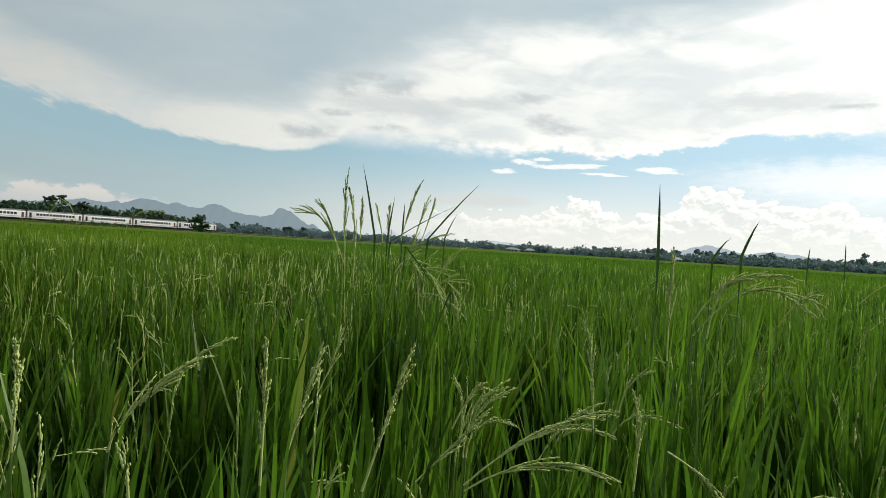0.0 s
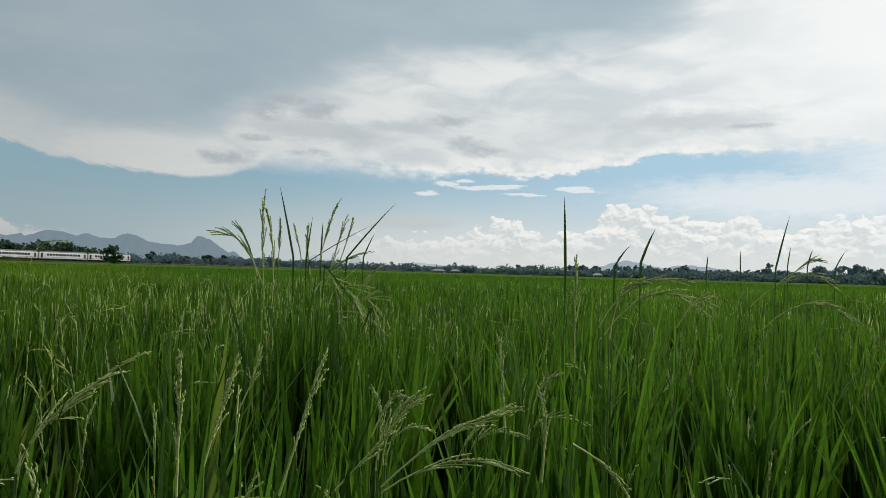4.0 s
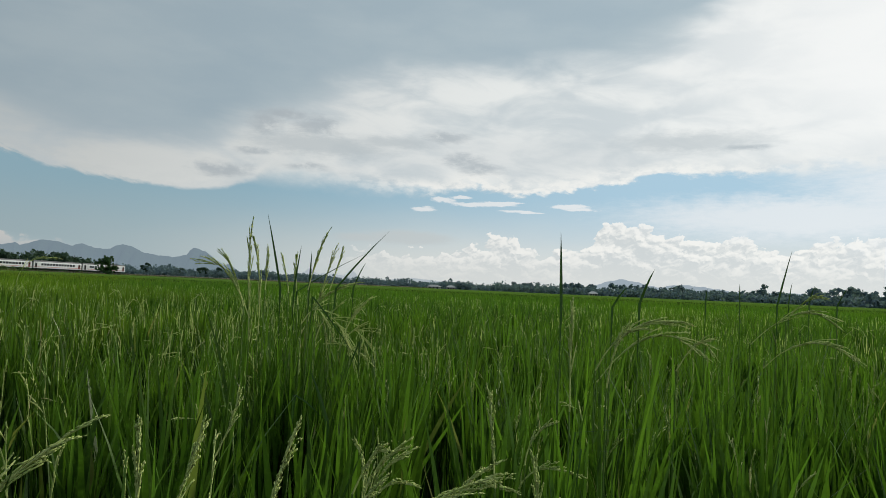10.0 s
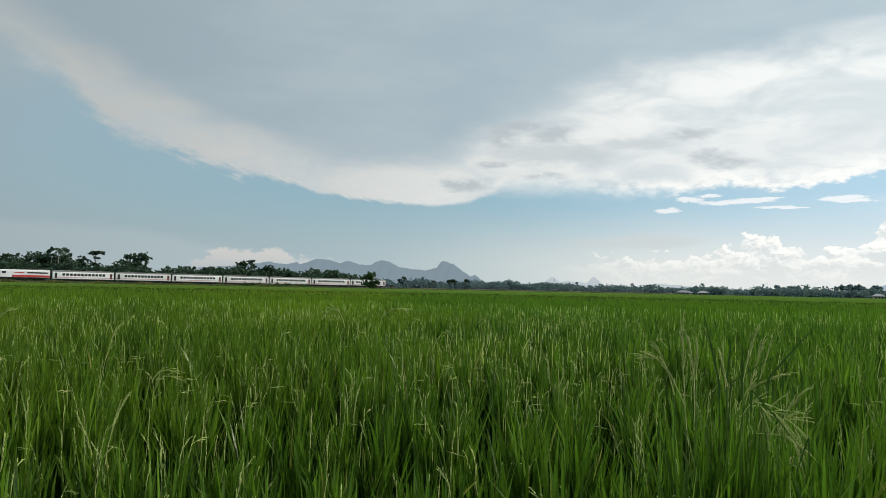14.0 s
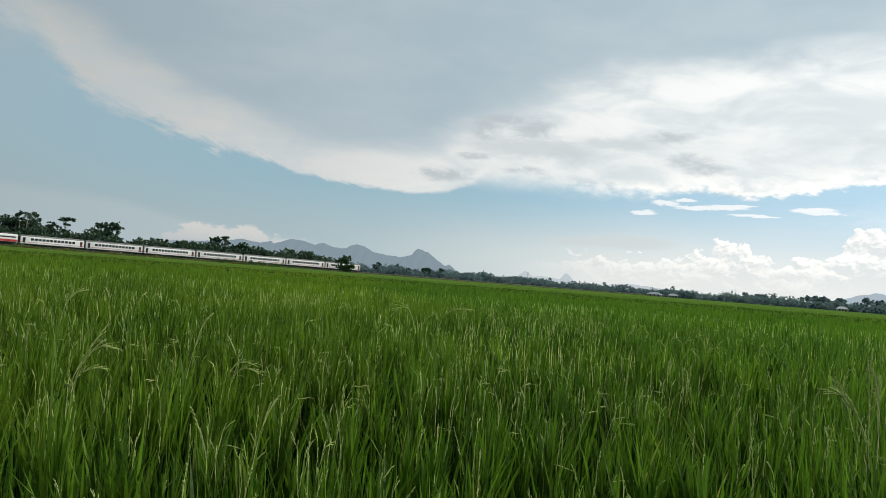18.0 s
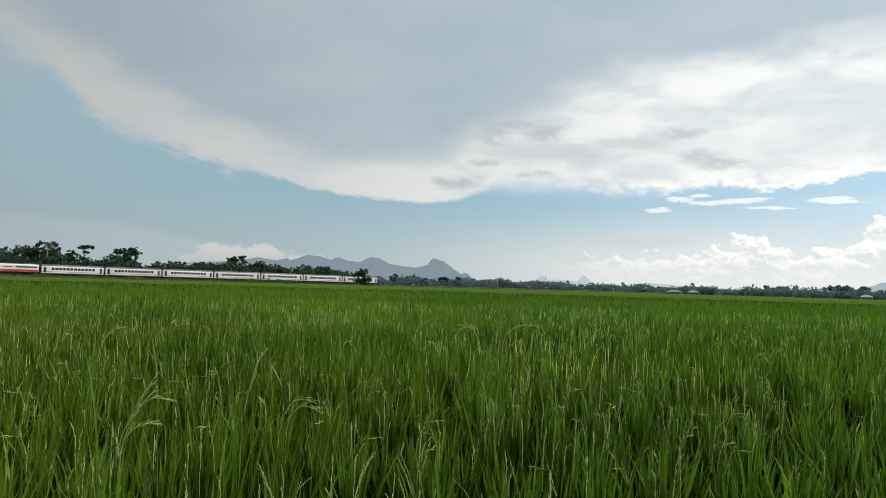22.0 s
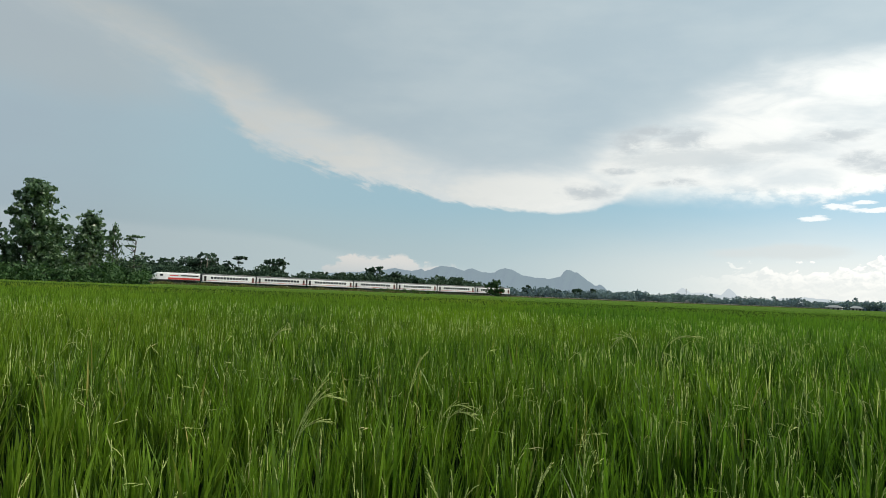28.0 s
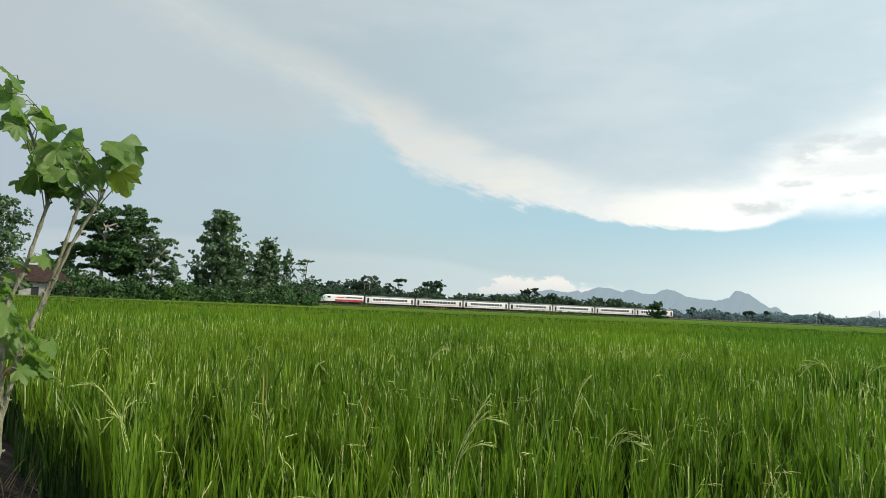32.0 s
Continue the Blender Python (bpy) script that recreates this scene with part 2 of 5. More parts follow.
    for a, e, w, h in ((7.2, 13.4, 1.26, 0.28), (4.6, 12.75, 1.5, 0.5), (8.7, 12.6, 0.95, 0.6), (9.5, 10.3, 0.95, 0.2), (11.8, 8.65, 1.4, 0.42), (5.0, 9.4, 1.25, 0.25), (-6.2, 12.4, 1.25, 0.3), (-7.8, 10.6, 1.25, 0.42), (-9.1, 10.05, 1.25, 0.36), (-30.1, 11.7, 1.2, 0.15)):
        b = blob(a, e, w * 1.25, h * 1.3, 0.7, 1.3)
        dark = b if dark is None else M("MAXIMUM", dark, b)
    curl = n.step(M("ADD", M("MULTIPLY", puff, 0.6), M("MULTIPLY", feather, 0.4)), 0.34, 0.54)
    tone = n.mix(M("MULTIPLY", M("MULTIPLY", dark, curl), 0.8), tone, (0.49, 0.54, 0.575))
    tone = n.mix(M("MULTIPLY", M("MAXIMUM", blob(4.0, 11.2, 5.2, 0.85, 0.6, 1.0), M("MAXIMUM", blob(-1.9, 11.8, 2.8, 0.45, 0.7, 1.0), blob(-26, 12.2, 5.0, 0.7, 0.7, 1.0))), 0.6), tone, (0.52, 0.575, 0.605))
    out = n.mix(deck, clear, tone)
    # brighter towards the sun
    turn = M("ADD", M("MULTIPLY", x, math.sin(radians(-SUN_AZ))), M("MULTIPLY", y, math.cos(radians(SUN_AZ))))
    gain = M("MAXIMUM", M("MULTIPLY_ADD", turn, 0.36, 0.88), 0.77)
    out = n.mix(1.0, out, n.xyz(gain, gain, gain), "MULTIPLY")
    bg = n.add("ShaderNodeBackground")
    n.put(bg.inputs[0], out)
    bg.inputs[1].default_value = 1.0
    n.put(n.add("ShaderNodeOutputWorld").inputs[0], bg.outputs[0])


make_sky()
sun = new("sun", bpy.data.lights.new("sun", "SUN"))
sun.data.energy, sun.data.angle, sun.data.color = 3.9, radians(4), (1.0, 0.93, 0.80)
sun.matrix_world = look((0, 0, 60), (math.sin(radians(SUN_AZ)) * 50, -math.cos(radians(SUN_AZ)) * 50, 60 - 50 * math.tan(radians(SUN_EL))))

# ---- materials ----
# Tints that paint a brightness change across the rice: right side, left side.
DIM_TINT, BRIGHT_TINT = (0.88, 0.95, 0.98), (1.14, 1.06, 0.92)


def material(name):
    m = bpy.data.materials.new(name)
    m.use_nodes = True
    return m, Nodes(m.node_tree)


def finish(n, shader, bump=None):
    n.put(n.add("ShaderNodeOutputMaterial").inputs["Surface"], shader)


def brightness_drift(n, pos, col):
    """Brightness change across the paddy put into colour: deeper green right, yellower left."""
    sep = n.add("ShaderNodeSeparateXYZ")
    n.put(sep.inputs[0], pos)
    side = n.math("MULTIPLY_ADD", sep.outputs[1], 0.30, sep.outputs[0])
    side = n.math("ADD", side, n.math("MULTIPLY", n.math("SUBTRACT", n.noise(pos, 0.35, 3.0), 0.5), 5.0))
    return n.mix(1.0, col, n.mix(n.step(side, 3.0, -3.5), DIM_TINT, BRIGHT_TINT), "MULTIPLY")


def leaf(name, dark, light, dry=None, through_light=0.4, rough=0.5, patch=0.0, dry_share=0.93, gloss=0.25, bias=1.0, drift=False):
    """Leaves that let light through; each leaf differs a little."""
    m, n = material(name)
    geo = n.add("ShaderNodeNewGeometry")
    r = geo.outputs["Random Per Island"]
    pos = n.add("ShaderNodeTexCoord").outputs["Object"]
    col = n.mix(n.math("POWER", r, bias), dark, light)
    grain = n.noise(pos, 60.0, 3.0)
    col = n.mix(n.math("MULTIPLY", n.step(grain, 0.45, 0.8), 0.35), col, tuple(min(1, c * 1.5) for c in light))
    if patch:
        f = n.step(n.noise(pos, patch, 3.0), 0.35, 0.68)
        col = n.mix(n.math("MULTIPLY", f, 0.5), col, tuple(c * k for c, k in zip(light, (1.35, 1.15, 0.9))))
    if dry:
        col = n.mix(n.step(n.math("FRACT", n.math("MULTIPLY", r, 37.7)), dry_share, dry_share + 0.03), col, dry)
    if drift:
        col = brightness_drift(n, pos, col)
    p = n.add("ShaderNodeBsdfPrincipled")
    n.put(p.inputs["Base Color"], col)
    p.inputs["Roughness"].default_value = rough
    p.inputs["Specular IOR Level"].default_value = gloss
    t = n.add("ShaderNodeBsdfTranslucent")
    n.put(t.inputs[0], n.mix(1.0, col, (1.25, 1.35, 0.8), "MULTIPLY"))
    x = n.add("ShaderNodeMixShader")
    x.inputs[0].default_value = through_light
    n.put(x.inputs[1], p.outputs[0])
    n.put(x.inputs[2], t.outputs[0])
    finish(n, x.outputs[0])
    return m


def solid(name, a, b, scale=4.0, rough=0.8, metal=0.0, bump=0.3, detail=6.0, stretch=(1, 1, 1), gloss=0.5):
    """A matt or glossy surface with grain and blotches at two scales."""
    m, n = material(name)
    pos = n.add("ShaderNodeTexCoord").outputs["Object"]
    mp = n.add("ShaderNodeMapping")
    n.put(mp.inputs[0], pos)
    mp.inputs["Scale"].default_value = stretch
    g = n.noise(mp.outputs[0], scale, detail, 0.6)
    w = n.noise(mp.outputs[0], scale * 0.13, 3.0)
    col = n.mix(n.step(g, 0.3, 0.7), a, b)
    col = n.mix(n.math("MULTIPLY", n.step(w, 0.4, 0.7), 0.4), col, tuple(c * 0.6 for c in a))
    r = n.add("ShaderNodeObjectInfo").outputs["Random"]
    col = n.mix(1.0, col, n.mix(r, (0.9, 0.9, 0.9), (1.08, 1.08, 1.08)), "MULTIPLY")
    p = n.add("ShaderNodeBsdfPrincipled")
    n.put(p.inputs["Base Color"], col)
    p.inputs["Roughness"].default_value, p.inputs["Metallic"].default_value = rough, metal
    p.inputs["Specular IOR Level"].default_value = gloss
    if bump:
        b_ = n.add("ShaderNodeBump")
        b_.inputs["Strength"].default_value, b_.inputs["Distance"].default_value = bump, 0.05
        n.put(b_.inputs["Height"], g)
        n.put(p.inputs["Normal"], b_.outputs[0])
    finish(n, p.outputs[0])
    return m


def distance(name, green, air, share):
    """Far hills: forested slopes with haze of kilometres of lit air added as glow."""
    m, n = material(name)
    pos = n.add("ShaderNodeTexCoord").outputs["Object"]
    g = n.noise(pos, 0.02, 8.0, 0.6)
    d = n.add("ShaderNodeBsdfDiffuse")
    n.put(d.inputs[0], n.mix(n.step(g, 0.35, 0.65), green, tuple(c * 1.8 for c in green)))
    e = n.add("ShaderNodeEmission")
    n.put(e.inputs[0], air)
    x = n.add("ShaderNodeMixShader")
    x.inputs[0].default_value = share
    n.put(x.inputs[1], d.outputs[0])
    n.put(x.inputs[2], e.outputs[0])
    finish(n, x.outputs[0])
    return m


RICE = leaf("rice_leaf", (0.006, 0.026, 0.004), (0.100, 0.205, 0.024), (0.26, 0.25, 0.09), 0.38, 0.36, patch=0.22, dry_share=0.975, gloss=0.22, bias=1.7, drift=True)
RICE_OUT = leaf("rice_leaf_out", (0.020, 0.056, 0.008), (0.112, 0.215, 0.026), (0.26, 0.25, 0.09), 0.42, 0.42, patch=0.22, dry_share=0.98, gloss=0.12, bias=1.3, drift=True)
RICE_MID = leaf("rice_leaf_mid", (0.021, 0.063, 0.007), (0.119, 0.237, 0.024), None, 0.42, 0.6, patch=0.15, gloss=0.12, bias=1.2, drift=True)
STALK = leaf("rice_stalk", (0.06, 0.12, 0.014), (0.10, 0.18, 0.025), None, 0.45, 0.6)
# Stem colour darkened to give the shade between the rice plants.
SHADED_STEM = leaf("shaded_rice_stem", (0.008, 0.026, 0.005), (0.026, 0.058, 0.010), (0.10, 0.08, 0.03), 0.15, 0.6, gloss=0.15, dry_share=0.97)
RICE_FAR = leaf("rice_leaf_far", (0.056, 0.120, 0.019), (0.128, 0.215, 0.034), None, 0.42, 0.8, patch=0.05, gloss=0.05, drift=True)
GRAIN = leaf("rice_grain", (0.30, 0.39, 0.10), (0.54, 0.60, 0.23), (0.58, 0.52, 0.26), 0.18, 0.6, dry_share=0.95)
GRAIN_FAR = leaf("rice_grain_out", (0.28, 0.37, 0.11), (0.55, 0.61, 0.28), None, 0.4, 0.7, gloss=0.1)
# Tall leaves against the sky: their backlit darkness is put into the colour.
BLADE = leaf("backlit_rice_leaf", (0.024, 0.062, 0.013), (0.045, 0.100, 0.020), None, 0.22, 0.45)
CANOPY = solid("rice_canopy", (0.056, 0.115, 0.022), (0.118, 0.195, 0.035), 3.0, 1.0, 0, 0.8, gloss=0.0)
# Darker copy of the canopy: shade in the gaps put into its colour.
CANOPY_SHADE = solid("rice_gap_shade", (0.020, 0.044, 0.007), (0.046, 0.086, 0.012), 3.0, 1.0, 0, 0.8, gloss=0.0)
# Bund earth with the deep shade lying on it put into its colour.
SOIL = solid("shaded_paddy_soil", (0.008, 0.006, 0.005), (0.022, 0.017, 0.012), 6.0, 0.95, 0, 0.9, gloss=0.2)
GROUND = solid("field_ground", (0.020, 0.026, 0.009), (0.050, 0.052, 0.022), 2.5, 0.95, 0, 0.8, detail=10.0, gloss=0.1)
STRAW = leaf("dry_straw", (0.08, 0.06, 0.035), (0.20, 0.16, 0.10), None, 0.2, 0.8)
BUND_GRASS = leaf("bund_grass", (0.060, 0.075, 0.022), (0.135, 0.130, 0.042), (0.20, 0.16, 0.07), 0.3, 0.6)
RAIL_GRASS = leaf("rail_grass", (0.045, 0.075, 0.020), (0.100, 0.130, 0.038), (0.16, 0.13, 0.06), 0.3, 0.6)
TREE_LEAF = leaf("tree_leaf", (0.036, 0.074, 0.040), (0.108, 0.176, 0.090), None, 0.34, 0.4, gloss=0.5)
HEDGE_LEAF = leaf("hedge_leaf", (0.028, 0.065, 0.028), (0.071, 0.132, 0.053), None, 0.22, 0.6, gloss=0.08)
TREE_LEAF_LIGHT = leaf("light_tree_leaf", (0.035, 0.080, 0.018), (0.075, 0.14, 0.030), None, 0.28, 0.5)
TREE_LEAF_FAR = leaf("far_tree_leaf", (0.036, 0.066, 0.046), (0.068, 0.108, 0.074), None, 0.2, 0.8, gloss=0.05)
# Distance haze put into the leaf colour, paler and bluer than foliage.
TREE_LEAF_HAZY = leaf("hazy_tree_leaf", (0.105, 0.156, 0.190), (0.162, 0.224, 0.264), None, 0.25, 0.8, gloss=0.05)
BARK = solid("bark", (0.05, 0.045, 0.038), (0.11, 0.095, 0.08), 9.0, 0.9, 0, 0.6, stretch=(1, 1, 0.25))
PALE_BARK = solid("pale_bark", (0.22, 0.20, 0.17), (0.38, 0.35, 0.30), 9.0, 0.9, 0, 0.5, stretch=(1, 1, 0.3))
STEM = solid("cassava_stem", (0.132, 0.132, 0.087), (0.279, 0.279, 0.195), 45.0, 0.8, 0, 0.6, stretch=(1, 1, 0.35), gloss=0.2)
STEM_GREEN = solid("green_stem", (0.10, 0.14, 0.05), (0.17, 0.20, 0.08), 60.0, 0.6, 0, 0.3)
BIG_LEAF = leaf("cassava_leaf", (0.050, 0.118, 0.034), (0.120, 0.215, 0.058), None, 0.55, 0.45, patch=14.0)
YELLOW_LEAF = leaf("yellowing_leaf", (0.12, 0.20, 0.03), (0.19, 0.235, 0.035), None, 0.6, 0.5)
BROWN_LEAF = leaf("withered_leaf", (0.30, 0.16, 0.09), (0.42, 0.24, 0.14), None, 0.3, 0.7)
WHITE_PAINT = solid("white_coach_paint", (0.74, 0.75, 0.75), (0.82, 0.82, 0.81), 1.5, 0.35, 0, 0.0)
RED_PAINT = solid("red_paint", (0.42, 0.035, 0.03), (0.52, 0.05, 0.04), 1.5, 0.4, 0, 0.0)
DOOR_PAINT = solid("door_paint", (0.16, 0.05, 0.04), (0.24, 0.08, 0.06), 1.5, 0.5, 0, 0.0)
ROOF_GREY = solid("coach_roof_paint", (0.10, 0.10, 0.10), (0.17, 0.165, 0.16), 1.0, 0.6, 0, 0.1)
DARK_STEEL = solid("dark_steel", (0.02, 0.02, 0.02), (0.05, 0.045, 0.04), 6.0, 0.6, 0.4, 0.2)
RAIL_STEEL = solid("rail_steel", (0.10, 0.075, 0.06), (0.18, 0.14, 0.12), 6.0, 0.65, 0.5, 0.1)
BALLAST = solid("ballast", (0.027, 0.026, 0.022), (0.060, 0.059, 0.051), 3.0, 0.95, 0, 1.0)
TINT_GLASS = solid("tinted_glass", (0.012, 0.016, 0.02), (0.02, 0.025, 0.03), 1.0, 0.08, 0, 0.0)
PLASTER = solid("house_plaster", (0.30, 0.30, 0.28), (0.42, 0.42, 0.39), 2.0, 0.9, 0, 0.2)
TILE = solid("roof_tile", (0.030, 0.019, 0.017), (0.058, 0.036, 0.030), 4.0, 0.9, 0, 0.5, gloss=0.1)
TIN = solid("tin_roof", (0.30, 0.31, 0.31), (0.44, 0.44, 0.43), 2.0, 0.5, 0.2, 0.1)
HILL = distance("hazed_hill_slope", (0.035, 0.060, 0.040), (0.268, 0.342, 0.402), 0.88)
HILL_LOW = distance("hazed_low_hill_slope", (0.040, 0.060, 0.045), (0.30, 0.385, 0.44), 0.9)
HILL_FAR = distance("hazed_far_hill_slope", (0.04, 0.06, 0.05), (0.56, 0.62, 0.66), 0.97)
HILL_RIGHT = distance("hazed_right_hill_slope", (0.04, 0.06, 0.05), (0.44, 0.52, 0.59), 0.94)

# ---- mesh helpers ----
def link(name, verts, faces, mat, parent=None, smooth=False):
    """One mesh object from arrays; faces: one array or several of 3 or 4 columns."""
    faces = faces if isinstance(faces, list) else [faces]
    verts = np.asarray(verts, dtype=np.float32)
    me = bpy.data.meshes.new(name)
    me.vertices.add(len(verts))
    me.vertices.foreach_set("co", verts.ravel())
    sizes = np.concatenate([np.full(len(f), f.shape[1], dtype=np.int32) for f in faces])
    loops = np.concatenate([f.ravel() for f in faces]).astype(np.int32)
    me.loops.add(len(loops))
    me.loops.foreach_set("vertex_index", loops)
    me.polygons.add(len(sizes))
    me.polygons.foreach_set("loop_start", np.concatenate([[0], np.cumsum(sizes)[:-1]]).astype(np.int32))
    if smooth:
        me.polygons.foreach_set("use_smooth", np.ones(len(sizes), dtype=bool))
    me.update(calc_edges=True)
    me.materials.append(mat)
    ob = new(name, me)
    ob.parent = parent
    return ob


def part(name, bm, mat, parent, label=""):
    """Links a bmesh as one mesh under a thing or a part."""
    me = bpy.data.meshes.new(name)
    bmesh.ops.recalc_face_normals(bm, faces=bm.faces)
    bm.to_mesh(me)
    bm.free()
    me.materials.append(mat)
    ob = new(name, me)
    ob.parent = parent
    return tagged(ob, label)


def box(bm, x0, x1, y0, y1, z0, z1, bevel=0.0):
    vs = [bm.verts.new((x, y, z)) for z in (z0, z1) for y in (y0, y1) for x in (x0, x1)]
    for q in ((0, 2, 3, 1), (4, 5, 7, 6), (0, 1, 5, 4), (2, 6, 7, 3), (0, 4, 6, 2), (1, 3, 7, 5)):
        bm.faces.new([vs[i] for i in q])
    if bevel:
        bmesh.ops.bevel(bm, geom=[e for e in bm.edges if e.verts[0] in vs], offset=bevel, segments=2, affect="EDGES")
    return bm


def join(chunks):
    """Joins (verts, faces) pairs into one."""
    vs, fs, k = [], {}, 0
    for v, f in chunks:
        for g in f if isinstance(f, list) else [f]:
            fs.setdefault(g.shape[1], []).append(g + k)
        vs.append(v)
        k += len(v)
    return np.concatenate(vs), [np.concatenate(g) for g in fs.values()]


def tube(points, radii, sides=6):
    """A tapered tube along points."""
    p = np.asarray(points, float)
    r = np.asarray(radii, float)
    d = np.gradient(p, axis=0)
    d /= np.linalg.norm(d, axis=1)[:, None] + 1e-9
    ref = np.where(np.abs(d[:, 2:3]) > 0.9, [[1.0, 0, 0]], [[0, 0, 1.0]])
    a = np.cross(d, ref)
    a /= np.linalg.norm(a, axis=1)[:, None] + 1e-9
    b = np.cross(d, a)
    t = np.linspace(0, 2 * np.pi, sides, endpoint=False)
    v = p[:, None] + r[:, None, None] * (np.cos(t)[None, :, None] * a[:, None] + np.sin(t)[None, :, None] * b[:, None])
    i, j = np.meshgrid(np.arange(len(p) - 1), np.arange(sides), indexing="ij")
    q = np.stack([i * sides + j, i * sides + (j + 1) % sides, (i + 1) * sides + (j + 1) % sides, (i + 1) * sides + j], -1).reshape(-1, 4)
    cap = np.array([[(len(p) - 1) * sides + k, (len(p) - 1) * sides + k + 1, (len(p) - 1) * sides + (sides - 1)] for k in range(sides - 2)])
    return v.reshape(-1, 3), [q, cap]


def strips(rng, base, length, width, lean, bend, segs, heading=None):
    """Tapered curved leaves standing at base. All arguments are arrays of one row a leaf."""
    n = len(base)
    phi = rng.uniform(0, 2 * np.pi, n) if heading is None else heading
    out = np.stack([np.cos(phi), np.sin(phi), np.zeros(n)], 1)
    tw = phi + np.pi / 2 + rng.normal(0, 0.7, n)
    side = np.stack([np.cos(tw), np.sin(tw), np.zeros(n)], 1)
    p = base.astype(float).copy()
    rows = []
    prof = {1: (1.0, 0.1), 2: (0.75, 1.0, 0.06), 3: (0.6, 1.0, 0.75, 0.05), 4: (0.5, 0.9, 1.0, 0.66, 0.04), 5: (0.5, 0.85, 1.0, 0.85, 0.5, 0.03)}[segs]
    for k in range(segs + 1):
        w = side * (width * 0.5 * prof[k])[:, None]
        rows += [p - w, p + w]
        s = (k + 0.5) / segs
        th = lean + bend * s * s
        p = p + (length / segs)[:, None] * (out * np.sin(th)[:, None] + np.array([0, 0, 1.0]) * np.cos(th)[:, None])
    v = np.stack(rows, 1)
    m = v.shape[1]
    f = np.array([[2 * k, 2 * k + 1, 2 * k + 3, 2 * k + 2] for k in range(segs)])
    return v.reshape(-1, 3), (f[None] + (np.arange(n) * m)[:, None, None]).reshape(-1, 4)


def grains(rng, centres, ways, size, fat=0.2):
    """Small pointed seeds at centres along ways."""
    n = len(centres)
    a = np.cross(ways, rng.normal(size=(n, 3)))
    a /= np.linalg.norm(a, axis=1)[:, None] + 1e-9
    b = np.cross(ways, a)
    s = (size * rng.uniform(0.75, 1.25, n))[:, None]
    c = -0.5 * a + 0.87 * b
    d = -0.5 * a - 0.87 * b
    v = np.stack([centres - ways * s * 0.5, centres + ways * s * 0.5, centres + a * s * fat, centres + c * s * fat, centres + d * s * fat], 1)
    f = np.array([[0, 3, 2], [0, 4, 3], [0, 2, 4], [1, 2, 3], [1, 3, 4], [1, 4, 2]])
    return v.reshape(-1, 3), (f[None] + (np.arange(n) * 5)[:, None, None]).reshape(-1, 3)


def panicle(rng, path, branches=7, per=9, spread=0.05, size=0.007, stem=0.0009):
    """A rice head: a thin stalk along path, and branchlets of seeds on its last part."""
    path = np.asarray(path, float)
    out = [tube(path, np.linspace(stem * 1.6, stem * 0.5, len(path)), 4)]
    cs, ws = [], []
    seg = np.diff(path, axis=0)
    for k in range(branches):
        s = 0.25 + 0.75 * k / max(1, branches - 1)
        u = s * (len(path) - 1)
        i = min(int(u), len(path) - 2)
        o = path[i] + seg[i] * (u - i)
        d = seg[i] / np.linalg.norm(seg[i])
        side = np.cross(d, rng.normal(size=3))
        side /= np.linalg.norm(side)
        w = d + side * rng.uniform(0.03, 0.16)
        w /= np.linalg.norm(w)
        ln = spread * (1.25 - 0.6 * s) * rng.uniform(0.8, 1.2)
        t = np.linspace(0.12, 1.0, per)[:, None]
        c = o + w * t * ln + np.array([0, 0, -0.2 * ln]) * t ** 2
        out.append(tube(c[:: max(1, per // 3)], np.linspace(size * 0.26, size * 0.14, len(c[:: max(1, per // 3)])), 4))
        cs.append(c + rng.normal(0, size * 0.16, c.shape))
        g = np.repeat((w + np.array([0, 0, -0.1]))[None], per, 0) + rng.normal(0, 0.16, (per, 3))
        ws.append(g / np.linalg.norm(g, axis=1)[:, None])
    out.append(grains(rng, np.concatenate(cs), np.concatenate(ws), size))
    return join(out)


# ---- ground, bund and rice field ----
HUB = np.array([-0.8, 0.1])


def polar(az, dist, z=0.0, hub=(-1.45, 0.1)):
    a = radians(az)
    return (hub[0] - dist * math.sin(a), hub[1] + dist * math.cos(a), z)


def field_edge(x):
    return 0.30 - 0.30 * x


def ring_sheet(radii, angles, height, hub=(0, 0)):
    r, a = np.meshgrid(radii, angles, indexing="ij")
    x, y = hub[0] - r * np.sin(a), hub[1] + r * np.cos(a)
    v = np.stack([x, y, height(x, y, r)], -1).reshape(-1, 3)
    m = len(angles)
    i, j = np.meshgrid(np.arange(len(radii) - 1), np.arange(m - 1), indexing="ij")
    return v, np.stack([i * m + j, i * m + j + 1, (i + 1) * m + j + 1, (i + 1) * m + j], -1).reshape(-1, 4)


